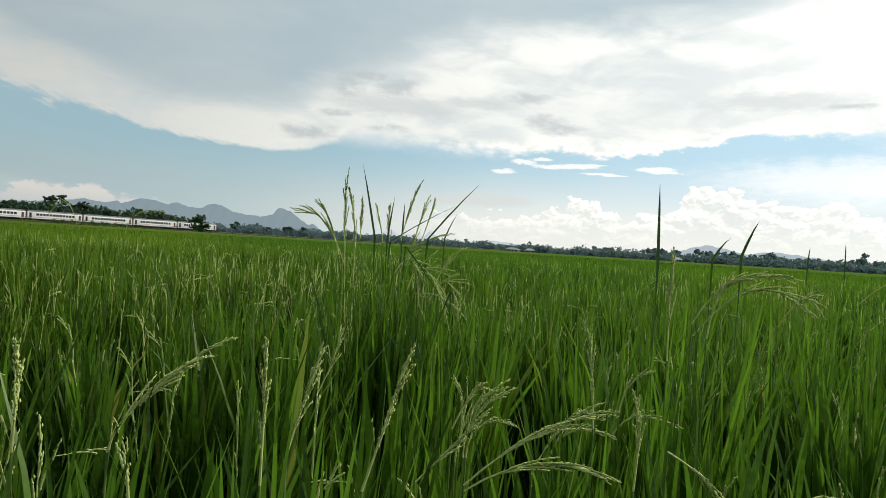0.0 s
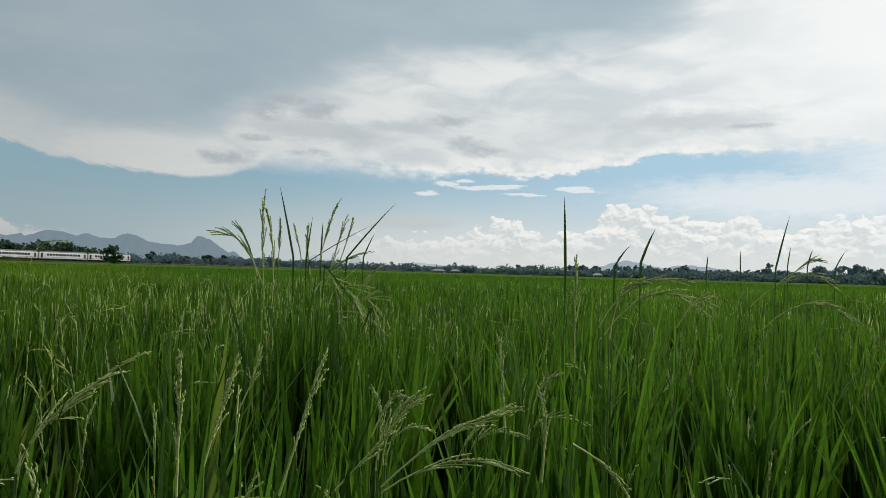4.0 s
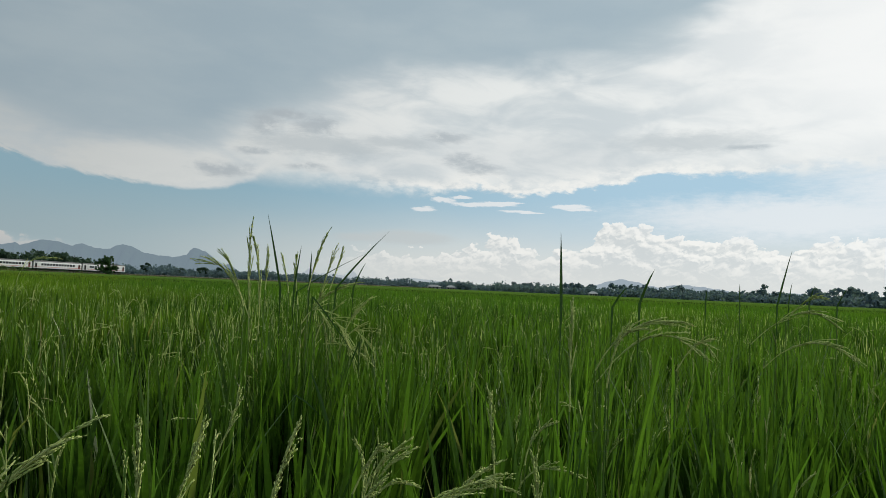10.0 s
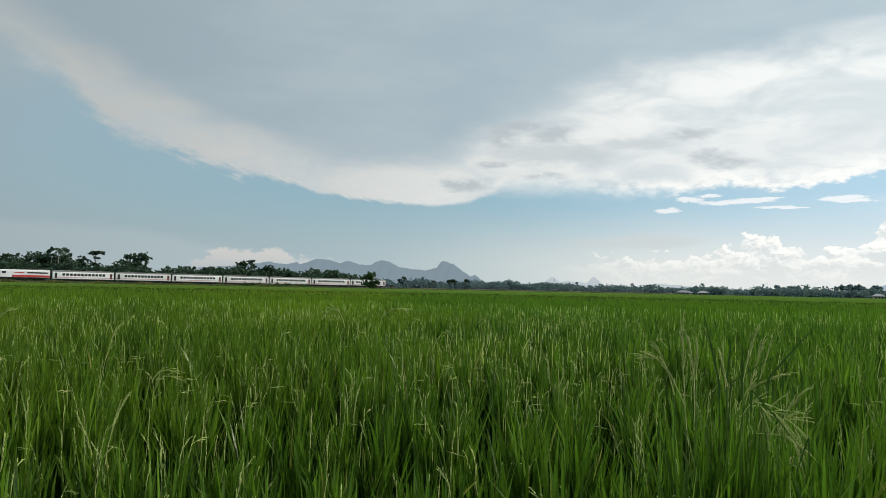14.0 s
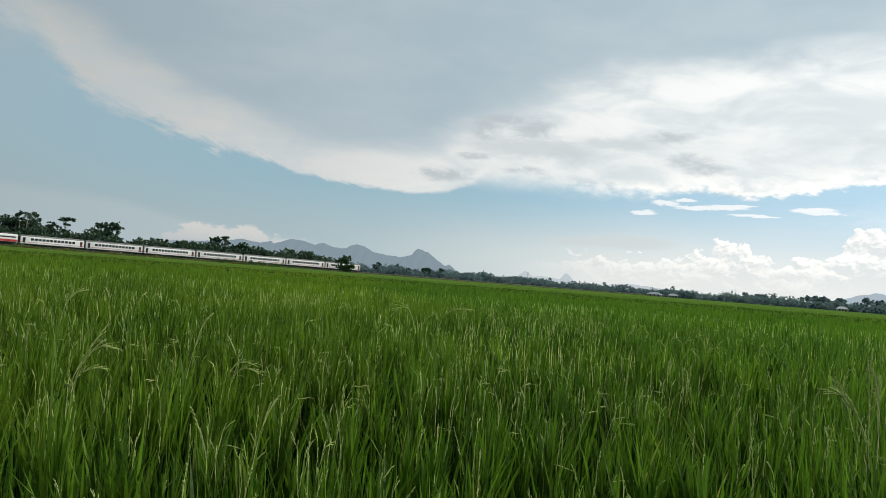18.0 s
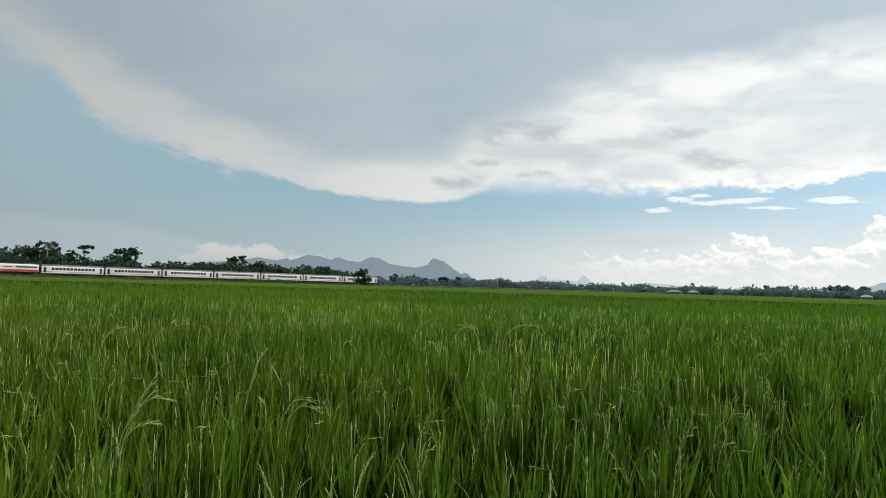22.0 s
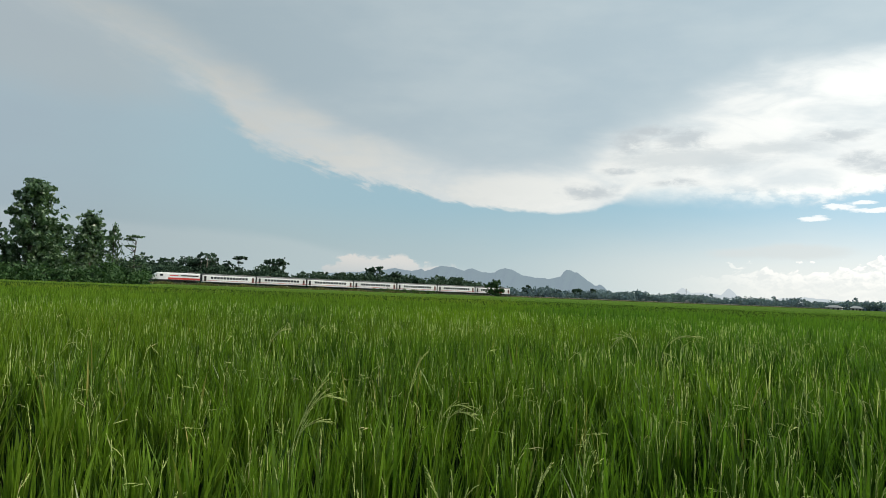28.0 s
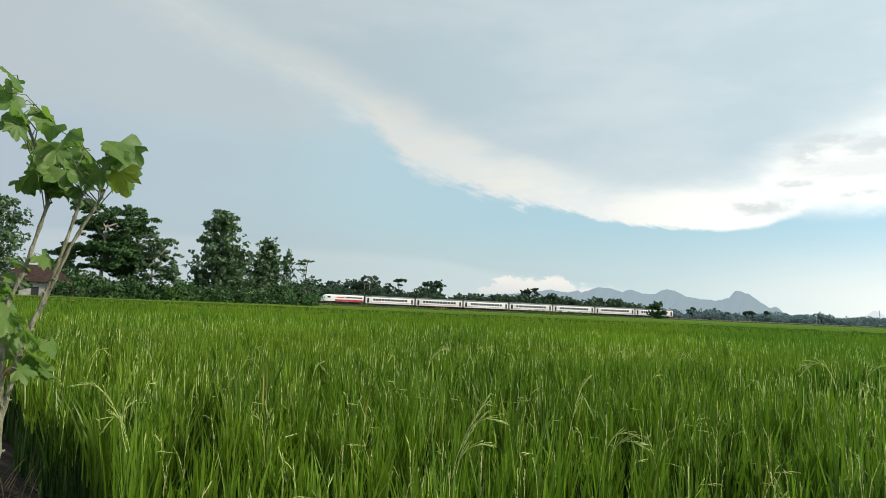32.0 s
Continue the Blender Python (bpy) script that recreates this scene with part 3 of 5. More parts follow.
def build_ground():
    v, f = ring_sheet(np.concatenate([[0.01], np.geomspace(0.6, 4800, 40)]), np.radians(np.linspace(-180, 180, 121)), lambda x, y, r: 0.0 * r)
    tagged(link("ground", v, f, GROUND), "dark damp soil with weeds under the rice and around", "ground", kind="structure")
    # bund: a low trodden earth bank along the field's edge
    rng = np.random.default_rng(4)
    u, w = np.linspace(-62, 44, 530), np.linspace(-1.6, 0.25, 24)
    U, W = np.meshgrid(u, w, indexing="ij")
    x = U + 0.24 * W
    y = field_edge(U) + W * 0.97
    prof = np.clip(np.minimum((W + 1.6) / 0.35, (0.25 - W) / 0.4), 0, 1)
    z = 0.02 + 0.2 * prof ** 0.7 + rng.normal(0, 0.012, U.shape) * prof
    n = len(w)
    i, j = np.meshgrid(np.arange(len(u) - 1), np.arange(n - 1), indexing="ij")
    f = np.stack([i * n + j, (i + 1) * n + j, (i + 1) * n + j + 1, i * n + j + 1], -1).reshape(-1, 4)
    tagged(link("bund", np.stack([x, y, z], -1).reshape(-1, 3), f, SOIL, smooth=True), "earth bund along the edge of the paddy, darkened as shade", "earth bank", kind="structure")
    k = 3200
    uu, ww = rng.uniform(-7, 4, k), rng.uniform(-1.3, 0.2, k)
    base = np.stack([uu + 0.24 * ww, field_edge(uu) + ww * 0.97, np.full(k, 0.16)], 1)
    v, f = strips(rng, base, rng.uniform(0.08, 0.35, k), rng.uniform(0.003, 0.007, k), rng.uniform(0.3, 1.5, k), rng.uniform(0, 0.8, k), 2)
    tagged(link("dry_straw", v, f, STRAW), "dry pale straw and dead stalks lying on the bund", "straw", kind="stuff")


def hills(rng, r0, r1, gap, a0=-56.0, a1=80.0):
    """Jittered planting places within a ring of the field."""
    g = np.arange(-r1, r1, gap)
    x, y = np.meshgrid(g + HUB[0], g[g > -2.5] + HUB[1])
    x, y = x.ravel(), y.ravel()
    x, y = x + rng.uniform(-0.42, 0.42, len(x)) * gap, y + rng.uniform(-0.42, 0.42, len(y)) * gap
    d = np.stack([x, y], 1) - HUB
    r, a = np.hypot(d[:, 0], d[:, 1]), np.degrees(np.arctan2(-d[:, 0], d[:, 1]))
    ok = (r >= r0) & (r < r1) & (a > a0) & (a < a1) & (y > field_edge(x) + 0.12)
    return np.stack([x[ok], y[ok]], 1)


def field_limit(a):
    """How far the rice reaches in the direction a (degrees)."""
    return np.interp(a, [-112, -60, -40, -10, 0, 10, 20, 30, 44, 48, 56, 66, 85], [420, 420, 470, 550, 462, 373, 321, 290, 268, 150, 122, 108, 104])


def build_rice():
    for seed, r0, r1, gap, leaves, segs, wide, label in (
            (11, 0.0, 6.0, 0.25, 38, 5, 0.0175, "green rice plants with upright narrow leaves, close by"),
            (12, 6.0, 16.0, 0.29, 30, 3, 0.024, "green rice plants standing dense in the paddy"),
            (13, 16.0, 28.0, 0.36, 9, 2, 0.038, "green rice plants standing dense further out"),
            (16, 28.0, 50.0, 0.46, 9, 1, 0.054, "green rice plants standing dense out in the field"),
            (14, 50.0, 125.0, 0.86, 7, 1, 0.092, "green rice plants far out in the field"),
            (15, 6.0, 60.0, 0.6, 10, 1, 0.07, "green rice plants beside the bund")):
        rng = np.random.default_rng(seed)
        h = hills(rng, r0, r1, gap, -112.0 if seed in (11, 15) else -56.0, -56.0 if seed == 15 else 80.0)
        a = np.degrees(np.arctan2(-(h[:, 0] - HUB[0]), h[:, 1] - HUB[1]))
        h = h[np.hypot(*(h - HUB).T) < field_limit(a) - 3]
        tall = 1.0 + 0.05 * np.sin(h[:, 0] * 1.1 + np.sin(h[:, 1] * 0.9)) + rng.normal(0, 0.065, len(h))
        b = np.repeat(h, leaves, 0)
        k = len(b)
        scale = np.repeat(tall, leaves)
        base = np.concatenate([b + rng.normal(0, gap * 0.09, (k, 2)), np.zeros((k, 1))], 1)
        base[:, 2] = rng.uniform(0.40, 0.70, k) if r1 < 17 else 0.5
        tip = rng.triangular(0.70, 0.97, 1.03, k) * scale
        lean = np.abs(rng.normal(0.08, 0.14, k))
        bend = np.abs(rng.normal(0.08, 0.24, k))
        broad = 1.0 + 0.12 * np.clip(3.2 - np.hypot(*(b - HUB).T), 0, 1)
        v, f = strips(rng, base, tip - base[:, 2], wide * broad * rng.uniform(0.45, 1.1, k), lean, bend, segs)
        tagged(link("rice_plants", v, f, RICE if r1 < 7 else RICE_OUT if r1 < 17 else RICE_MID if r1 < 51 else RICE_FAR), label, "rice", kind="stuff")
        if r1 < 17:
            n = 26 if r1 < 7 else 16
            b = np.repeat(h, n, 0)
            k = len(b)
            base = np.concatenate([b + rng.normal(0, gap * 0.12, (k, 2)), np.zeros((k, 1))], 1)
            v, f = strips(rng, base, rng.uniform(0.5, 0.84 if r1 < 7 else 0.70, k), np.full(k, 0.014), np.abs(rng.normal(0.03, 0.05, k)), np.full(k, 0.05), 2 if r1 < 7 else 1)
            tagged(link("rice_stems", v, f, SHADED_STEM), "dense rice stems below the leaves, coloured dark as shade", "rice", kind="stuff")
        if r1 > 30:
            continue
        # heads of seed among the leaves
        share = {6.0: 1.7, 16.0: 2.3, 28.0: 0.8}[r1]
        m = int(len(h) * share)
        p = h[rng.integers(0, len(h), m)] + rng.normal(0, 0.05, (m, 2))
        if r1 < 7:
            chunks = []
            for q in p:
                top, ph, le = rng.uniform(0.84, 1.03), rng.uniform(0, 6.28), rng.uniform(0.0, 0.05)
                o = np.array([math.cos(ph), math.sin(ph)])
                nod = rng.uniform(0.0, 0.03) if rng.uniform() < 0.8 else 0.07
                path = [(*(q + o * le * 0.4), top - 0.22), (*(q + o * le), top - 0.11), (*(q + o * (le + nod * 0.4)), top - 0.03), (*(q + o * (le + nod)), top - nod * 0.3)]
                chunks.append(panicle(rng, path, 5, 7, 0.055, 0.0062))
            v, f = join(chunks)
        else:
            base = np.concatenate([p, np.full((m, 1), 0.62)], 1)
            v, f = strips(rng, base, rng.uniform(0.24, 0.41, m), np.full(m, 0.0085 if r1 < 17 else 0.016), np.abs(rng.normal(0.04, 0.07, m)), np.abs(rng.normal(0.04, 0.22, m)), 4 if r1 < 17 else 2)
        if r1 == 16.0:
            # arching heads that stand out above the rest
            chunks = []
            near = h[np.hypot(*(h - HUB).T) < 11.0]
            for q in near[rng.integers(0, len(near), 70)]:
                top = rng.uniform(0.98, 1.10)
                ph, arch = rng.uniform(0, 6.28), rng.uniform(0.08, 0.17)
                o = np.array([math.cos(ph), math.sin(ph)])
                path = [(*q, 0.5), (*(q + o * 0.03), top - 0.10), (*(q + o * (0.03 + arch * 0.3)), top - 0.02), (*(q + o * (0.03 + arch * 0.65)), top), (*(q + o * (0.03 + arch)), top - 0.3 * arch)]
                chunks.append(panicle(rng, path, 8, 9, 0.085, 0.0085, 0.0012))
            tagged(link("rice_heads", *join(chunks), GRAIN), "arching pale rice heads standing out above the leaves", "rice", kind="stuff")
        tagged(link("rice_heads", v, f, GRAIN if r1 < 7 else GRAIN_FAR), "pale yellow-green rice heads among the leaves", "rice", kind="stuff")
    # the closed canopy further out
    ang = np.linspace(-112, 85, 280)
    rad = np.concatenate([np.linspace(0.0, 0.2, 30)[:-1], np.linspace(0.2, 1.0, 60)])
    lim = field_limit(ang)
    r = 9.0 + rad[:, None] * (lim - 9.0)[None]
    a = np.radians(ang)[None]
    x, y = HUB[0] - r * np.sin(a), HUB[1] + r * np.cos(a)
    rng = np.random.default_rng(3)
    z = 0.50 + 0.37 * np.clip((r - 12) / 70, 0, 1) + rng.normal(0, 0.03, r.shape)
    n = len(ang)
    i, j = np.meshgrid(np.arange(len(rad) - 1), np.arange(n - 1), indexing="ij")
    f = np.stack([i * n + j, i * n + j + 1, (i + 1) * n + j + 1, (i + 1) * n + j], -1).reshape(-1, 4)
    keep = (y > field_edge(x) + 0.3).reshape(-1)[f].all(1)
    v, f = np.stack([x, y, z], -1).reshape(-1, 3), f[keep]
    # the nearer part of the sheet gets the painted shade
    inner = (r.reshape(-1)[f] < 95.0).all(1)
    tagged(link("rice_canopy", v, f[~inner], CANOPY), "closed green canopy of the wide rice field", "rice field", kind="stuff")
    tagged(link("rice_stalks", v, f[inner], CANOPY_SHADE), "dark green sheet below the leaves, painted as shade", "rice", kind="stuff")


build_ground()
build_rice()


# ---- hills on the horizon ----
def ridge(name, mat, dist, peaks, a0, a1, floor, depth, seed, label, rough=0.05):
    """A hill range: peaks are (direction, height in degrees, width to the left, width to the right)."""
    rng = np.random.default_rng(seed)
    ang = np.linspace(a1, a0, 420)
    top = np.interp(ang, [p[0] for p in floor], [p[1] for p in floor]) if isinstance(floor, list) else np.full(len(ang), floor, float)
    for c, e, wl, wr in peaks:
        w = np.where(ang > c, wl, wr)
        top = np.maximum(top, e * np.exp(-np.abs((ang - c) / w) ** 1.5))
    ends = np.clip(np.minimum((ang - a0), (a1 - ang)) / 1.5, 0, 1)
    top = top * ends ** 0.6
    wig = sum(np.sin(ang * k * 5.1 + rng.uniform(0, 6)) / k for k in (1, 2.3, 4.1, 7.7, 13.0)) * rough
    top = np.maximum(top + wig * np.clip(top, 0, 1), 0.0)
    rows, steps = [], np.linspace(0, 1, 12)
    for s in steps:
        d = dist - depth * (1 - s)
        h = np.tan(np.radians(top)) * dist * s ** 0.8
        gul = 1 - 0.25 * np.sin(np.pi * s) * (0.5 + 0.5 * np.sin(ang * 4 + 3 * np.sin(ang * 1.3 + s * 2)))
        rows.append(np.stack([-d * np.sin(np.radians(ang)), d * np.cos(np.radians(ang)), h * gul - 1], -1))
    rows.append(rows[-1] * [1.04, 1.04, 0.0])
    v = np.stack(rows)
    m = len(ang)
    i, j = np.meshgrid(np.arange(len(rows) - 1), np.arange(m - 1), indexing="ij")
    f = np.stack([i * m + j, i * m + j + 1, (i + 1) * m + j + 1, (i + 1) * m + j], -1).reshape(-1, 4)
    tagged(link(name, v.reshape(-1, 3), f, mat, smooth=True), label, "hills", kind="structure")


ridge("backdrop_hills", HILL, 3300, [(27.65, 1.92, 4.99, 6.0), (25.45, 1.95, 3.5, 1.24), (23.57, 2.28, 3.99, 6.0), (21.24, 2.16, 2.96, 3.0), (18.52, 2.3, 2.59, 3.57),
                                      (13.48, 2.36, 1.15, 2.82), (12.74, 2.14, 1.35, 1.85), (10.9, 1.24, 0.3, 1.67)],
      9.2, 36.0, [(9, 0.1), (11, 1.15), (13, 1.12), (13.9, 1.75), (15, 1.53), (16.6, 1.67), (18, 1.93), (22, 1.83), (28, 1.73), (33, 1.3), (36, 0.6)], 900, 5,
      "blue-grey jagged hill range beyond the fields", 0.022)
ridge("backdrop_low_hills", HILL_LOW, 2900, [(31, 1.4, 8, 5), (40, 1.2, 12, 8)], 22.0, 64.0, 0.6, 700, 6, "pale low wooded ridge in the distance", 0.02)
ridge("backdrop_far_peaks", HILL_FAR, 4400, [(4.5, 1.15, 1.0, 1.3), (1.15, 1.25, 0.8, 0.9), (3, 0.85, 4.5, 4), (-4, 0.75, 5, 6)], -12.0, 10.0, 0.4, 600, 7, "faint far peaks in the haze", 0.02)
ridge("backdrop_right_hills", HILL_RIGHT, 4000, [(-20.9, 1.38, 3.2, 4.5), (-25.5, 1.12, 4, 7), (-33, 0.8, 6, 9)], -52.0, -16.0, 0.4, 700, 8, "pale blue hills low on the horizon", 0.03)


# ---- trees ----
def leaf_quads(rng, centres, size, flat=0.0):
    """Leaves of four corners, turned every way, or lying flatter."""
    n = len(centres)
    nrm = rng.normal(size=(n, 3)) + np.array([0, 0, flat])
    nrm /= np.linalg.norm(nrm, axis=1)[:, None]
    a = np.cross(nrm, rng.normal(size=(n, 3)))
    a /= np.linalg.norm(a, axis=1)[:, None] + 1e-9
    b = np.cross(nrm, a)
    s = (size * rng.uniform(0.6, 1.3, n))[:, None]
    w = 0.30 if size < 1.0 else 0.42  # far off, one piece stands for a spray of leaves
    v = np.stack([centres - a * s * 0.5, centres + b * s * w - a * s * 0.05, centres + a * s * 0.5, centres - b * s * w - a * s * 0.05], 1)
    return v.reshape(-1, 3), np.arange(n * 4).reshape(-1, 4)


def clumps(rng, kind, h):
    """Centres and radii of the leaf clumps of a tree of height h."""
    c, r = [], []

    def spray(x, y, z, count, wide, tall, lo, hi):
        """Small clumps strewn about the end of one bough."""
        for _ in range(count):
            c.append((x + rng.normal(0, wide) * h, y + rng.normal(0, wide) * h, z + rng.normal(0, tall) * h))
            r.append(h * rng.uniform(lo, hi))

    if kind == "teak":
        # boughs rising from the trunk, each strewn with sprays of big leaves
        for k in range(190):
            u = 0.05 + 0.90 * (1 - rng.uniform() ** 0.8)
            w = h * (0.37 * min(1.0, 0.75 + 1.2 * u) * (1 - u) ** 0.5 + 0.012) * rng.uniform(0.45, 1.12)
            t = rng.uniform(0, 6.28)
            for j in range(4):
                q = (0.4 + 0.6 * j / 3) * rng.uniform(0.85, 1.1)
                c.append((w * q * math.cos(t + rng.normal(0, 0.15)), w * q * math.sin(t + rng.normal(0, 0.15)), h * u + w * 0.2 * q + rng.normal(0, 0.02) * h))
                r.append(h * rng.uniform(0.022, 0.042))
        for k in range(7):
            spray(h * rng.normal(0, 0.012), h * rng.normal(0, 0.012), h * (0.89 + 0.014 * k), 3, 0.02, 0.01, 0.012, 0.024)
    elif kind == "spread":
        # flat tiers of feathery foliage on ascending limbs
        for k in range(34):
            t, u = rng.uniform(0, 6.28), rng.uniform(0.34, 0.95)
            w = 0.36 * h * math.sqrt(max(0.05, 1 - ((u - 0.62) / 0.40) ** 2)) * rng.uniform(0.35, 1.1)
            spray(w * math.cos(t), w * math.sin(t), u * h, 8, 0.06, 0.028, 0.022, 0.05)
    elif kind == "umbrella":
        for u, w, m in ((0.985, 0.20, 9), (0.93, 0.24, 7), (0.80, 0.10, 3), (0.60, 0.13, 6), (0.46, 0.15, 8), (0.34, 0.18, 9), (0.22, 0.2, 9)):
            ox, oy = rng.normal(0, 0.04 * h, 2)
            for k in range(m):
                t, q = rng.uniform(0, 6.28), rng.uniform(0.2, 1)
                spray(ox + w * h * q * math.cos(t), oy + w * h * q * math.sin(t), h * u, 4, 0.03, 0.007 if u > 0.7 else 0.03, 0.018, 0.034)
    elif kind == "round":
        # uneven heads of foliage with gaps between them
        for k in range(17):
            d = rng.normal(size=3)
            d /= np.linalg.norm(d)
            q = rng.uniform(0.55, 1.1)
            spray(d[0] * 0.33 * h * q, d[1] * 0.33 * h * q, h * (0.53 + 0.38 * d[2] * q), 8, 0.075, 0.06, 0.026, 0.062)
    elif kind == "bush":
        for k in range(11):
            t, q = rng.uniform(0, 6.28), math.sqrt(rng.uniform(0, 1))
            spray(0.75 * h * q * math.cos(t), 0.75 * h * q * math.sin(t), h * rng.uniform(0.15, 0.85) * (1 - 0.3 * q), 5, 0.11, 0.07, 0.06, 0.15)
    elif kind == "wispy":
        # tufts on a few thin stems, the sky between them
        for k in range(9):
            t, u = rng.uniform(0, 6.28), rng.uniform(0.5, 0.98)
            w = h * rng.uniform(0.04, 0.20)
            spray(w * math.cos(t), w * math.sin(t), h * u, 5, 0.025, 0.022, 0.014, 0.032)
    return np.array(c), np.array(r)


def tree(kind, place, h, seed, mat, label, leaves=2400, size=0.5, bark=None, group="", lean=0.0):
    """A tree: an empty at its foot, a trunk with limbs, and a crown of many leaves."""
    rng = np.random.default_rng(seed)
    root = new("bush" if kind == "bush" else "tree")
    tagged(root, label, "bush" if kind == "bush" else "tree", group)
    c, r = clumps(rng, kind, h)
    top = {"teak": 0.93, "spread": 0.72, "umbrella": 0.96, "round": 0.55, "bush": 0.4, "wispy": 0.9}[kind]
    z = np.linspace(-0.1, top * h, 8)
    sway = np.cumsum(rng.normal(0, h * 0.008, (8, 2)), 0) + lean * h * (np.linspace(0, 1, 8) ** 1.5)[:, None] * np.array([[1, 0.3]])
    sway[0] = 0
    trunk = np.column_stack([sway, z])
    r0 = h * (0.016 if kind in ("umbrella", "wispy") else 0.021)
    chunks = [tube(trunk, np.linspace(r0 * 1.25, r0 * 0.3, 8), 7)]
    for q in c[:: max(1, len(c) // 16)]:
        k = np.clip(np.searchsorted(z, q[2] * 0.72), 2, 7)
        a = trunk[k]
        m = (a + q) / 2 + np.array([0, 0, -0.02 * h])
        chunks.append(tube([a, m, q], [r0 * 0.45, r0 * 0.3, r0 * 0.1], 4))
    v, f = join(chunks)
    link("trunk", v, f, bark or BARK, root)
    w = r ** 2 / (r ** 2).sum()
    idx = rng.choice(len(c), leaves, p=w)
    d = rng.normal(size=(leaves, 3))
    d /= np.linalg.norm(d, axis=1)[:, None]
    squash = np.array([1.3, 1.3, 0.35]) if kind == "umbrella" else (np.array([1.2, 1.2, 0.55]) if kind == "spread" else np.array([1, 1, 0.9]))
    p = c[idx] + d * (r[idx] * rng.uniform(0.15, 1.0, leaves) ** 0.5)[:, None] * squash
    k = np.clip(p[:, 2:3] / h, 0, 1)
    p[:, :2] += lean * h * k ** 1.5 * np.array([[1, 0.3]])
    p[:, 2] = np.maximum(p[:, 2], 0.05)
    v, f = leaf_quads(rng, p, size, 1.2 if kind == "umbrella" else 0.3)
    link("crown", v, f, mat, root)
    root.location = place
    root.rotation_euler = (0, 0, rng.uniform(0, 6.28))
    return root


def palm(place, h, seed, label, mat=None):
    rng = np.random.default_rng(seed)
    root = tagged(new("palm_tree"), label, "tree")
    z = np.linspace(-0.1, h * 0.86, 8)
    x = 0.04 * h * (z / h) ** 2
    v, f = tube(np.column_stack([x, 0 * z, z]), np.linspace(h * 0.014, h * 0.009, 8), 7)
    link("trunk", v, f, PALE_BARK, root)
    top = np.array([x[-1], 0, z[-1]])
    for k in range(13):
        a, up = k * 2.4, rng.uniform(-0.1, 1.1)
        d = np.array([math.cos(a) * math.cos(up), math.sin(a) * math.cos(up), math.sin(up)])
        t = np.linspace(0, 1, 9)[:, None]
        mid = top + d * t * h * 0.26 + np.array([0, 0, -0.17 * h]) * t ** 2
        cs = [tube(mid, np.linspace(0.05, 0.012, 9), 4)]
        s = np.cross(d, (0, 0, 1.0))
        s /= np.linalg.norm(s) + 1e-9
        for sg in (-1, 1):
            for j in range(1, 9):
                tip = mid[j] + s * sg * h * 0.05 + np.array([0, 0, -0.03 * h]) + (mid[j] - mid[j - 1]) * 0.6
                cs.append((np.array([mid[j - 1], mid[j], tip]), np.array([[0, 1, 2]])))
        v, f = join(cs)
        link("frond", v, f, mat or TREE_LEAF, root)
    root.location = place
    return root


def scrub(name, line, seed, mat, label, count, height, size, thick=4.0, leaves_each=60, lump=1.7):
    """Undergrowth along a line of (direction, distance): one mesh of leaves in many mounds."""
    rng = np.random.default_rng(seed)
    a = np.array([p[0] for p in line], float)
    d = np.array([p[1] for p in line], float)
    s = rng.uniform(0, 1, count) * (len(a) - 1)
    i = np.minimum(s.astype(int), len(a) - 2)
    az = a[i] + (a[i + 1] - a[i]) * (s - i)
    ds = d[i] + (d[i + 1] - d[i]) * (s - i) + rng.normal(0, thick, count)
    hh = height * rng.uniform(0.55, 1.0, count) * (0.84 + 0.12 * np.sin(az * 1.7 + seed) + 0.10 * np.sin(az * 4.3))
    x, y = -1.45 - ds * np.sin(np.radians(az)), 0.1 + ds * np.cos(np.radians(az))
    # each plant is a heap of five lumps of leaves
    heap = np.repeat(np.arange(count), 5)
    h5 = hh[heap]
    rad = lump * rng.uniform(0.6, 1.25, len(heap))
    mid = np.stack([x[heap] + rng.normal(0, 1.4, len(heap)) * lump, y[heap] + rng.normal(0, 1.4, len(heap)) * lump, np.maximum(h5 * rng.uniform(0.08, 1.0, len(heap)) - rad * 0.6, 0.3)], 1)
    k = np.repeat(np.arange(len(heap)), leaves_each // 5)
    u = rng.normal(size=(len(k), 3))
    u /= np.linalg.norm(u, axis=1)[:, None]
    p = mid[k] + u * (rad[k] * rng.uniform(0.1, 1, len(k)) ** 0.45)[:, None] * np.array([1.2, 1.2, 0.85])
    p[:, 2] = np.maximum(p[:, 2], 0.1)
    v, f = leaf_quads(rng, p, size, 0.3)
    tagged(link(name, v, f, mat), label, "undergrowth", kind="stuff")


# grove at the near side of the railway
G = "grove of tall trees beside the field"
tree("teak", polar(54.4, 133), 17.9, 21, TREE_LEAF, "tall large-leaved dark green tree with an upright crown", 7800, 0.8, group=G)
tree("teak", polar(50.9, 140), 14.1, 22, TREE_LEAF, "large-leaved dark green tree with ragged top", 4300, 0.76, group=G)
slim = tree("teak", polar(49.2, 142), 12.3, 23, TREE_LEAF, "slender large-leaved dark green tree", 1400, 0.72, group=G)
slim.scale = (0.5, 0.5, 1.0)
tree("teak", polar(56.0, 137), 6.0, 31, TREE_LEAF, "shorter large-leaved dark green tree in the grove", 3200, 0.46, group=G)
tree("teak", polar(53.3, 141), 10.5, 32, TREE_LEAF, "dark green large-leaved tree behind the others", 5000, 0.46, group=G)
tree("teak", polar(57.4, 143), 4.6, 33, TREE_LEAF, "dark green large-leaved tree behind the others", 2600, 0.46, group=G)
tree("spread", polar(65.6, 128), 7.2, 34, TREE_LEAF, "low spreading dark green tree behind the house", 2500, 0.5, PALE_BARK, G)
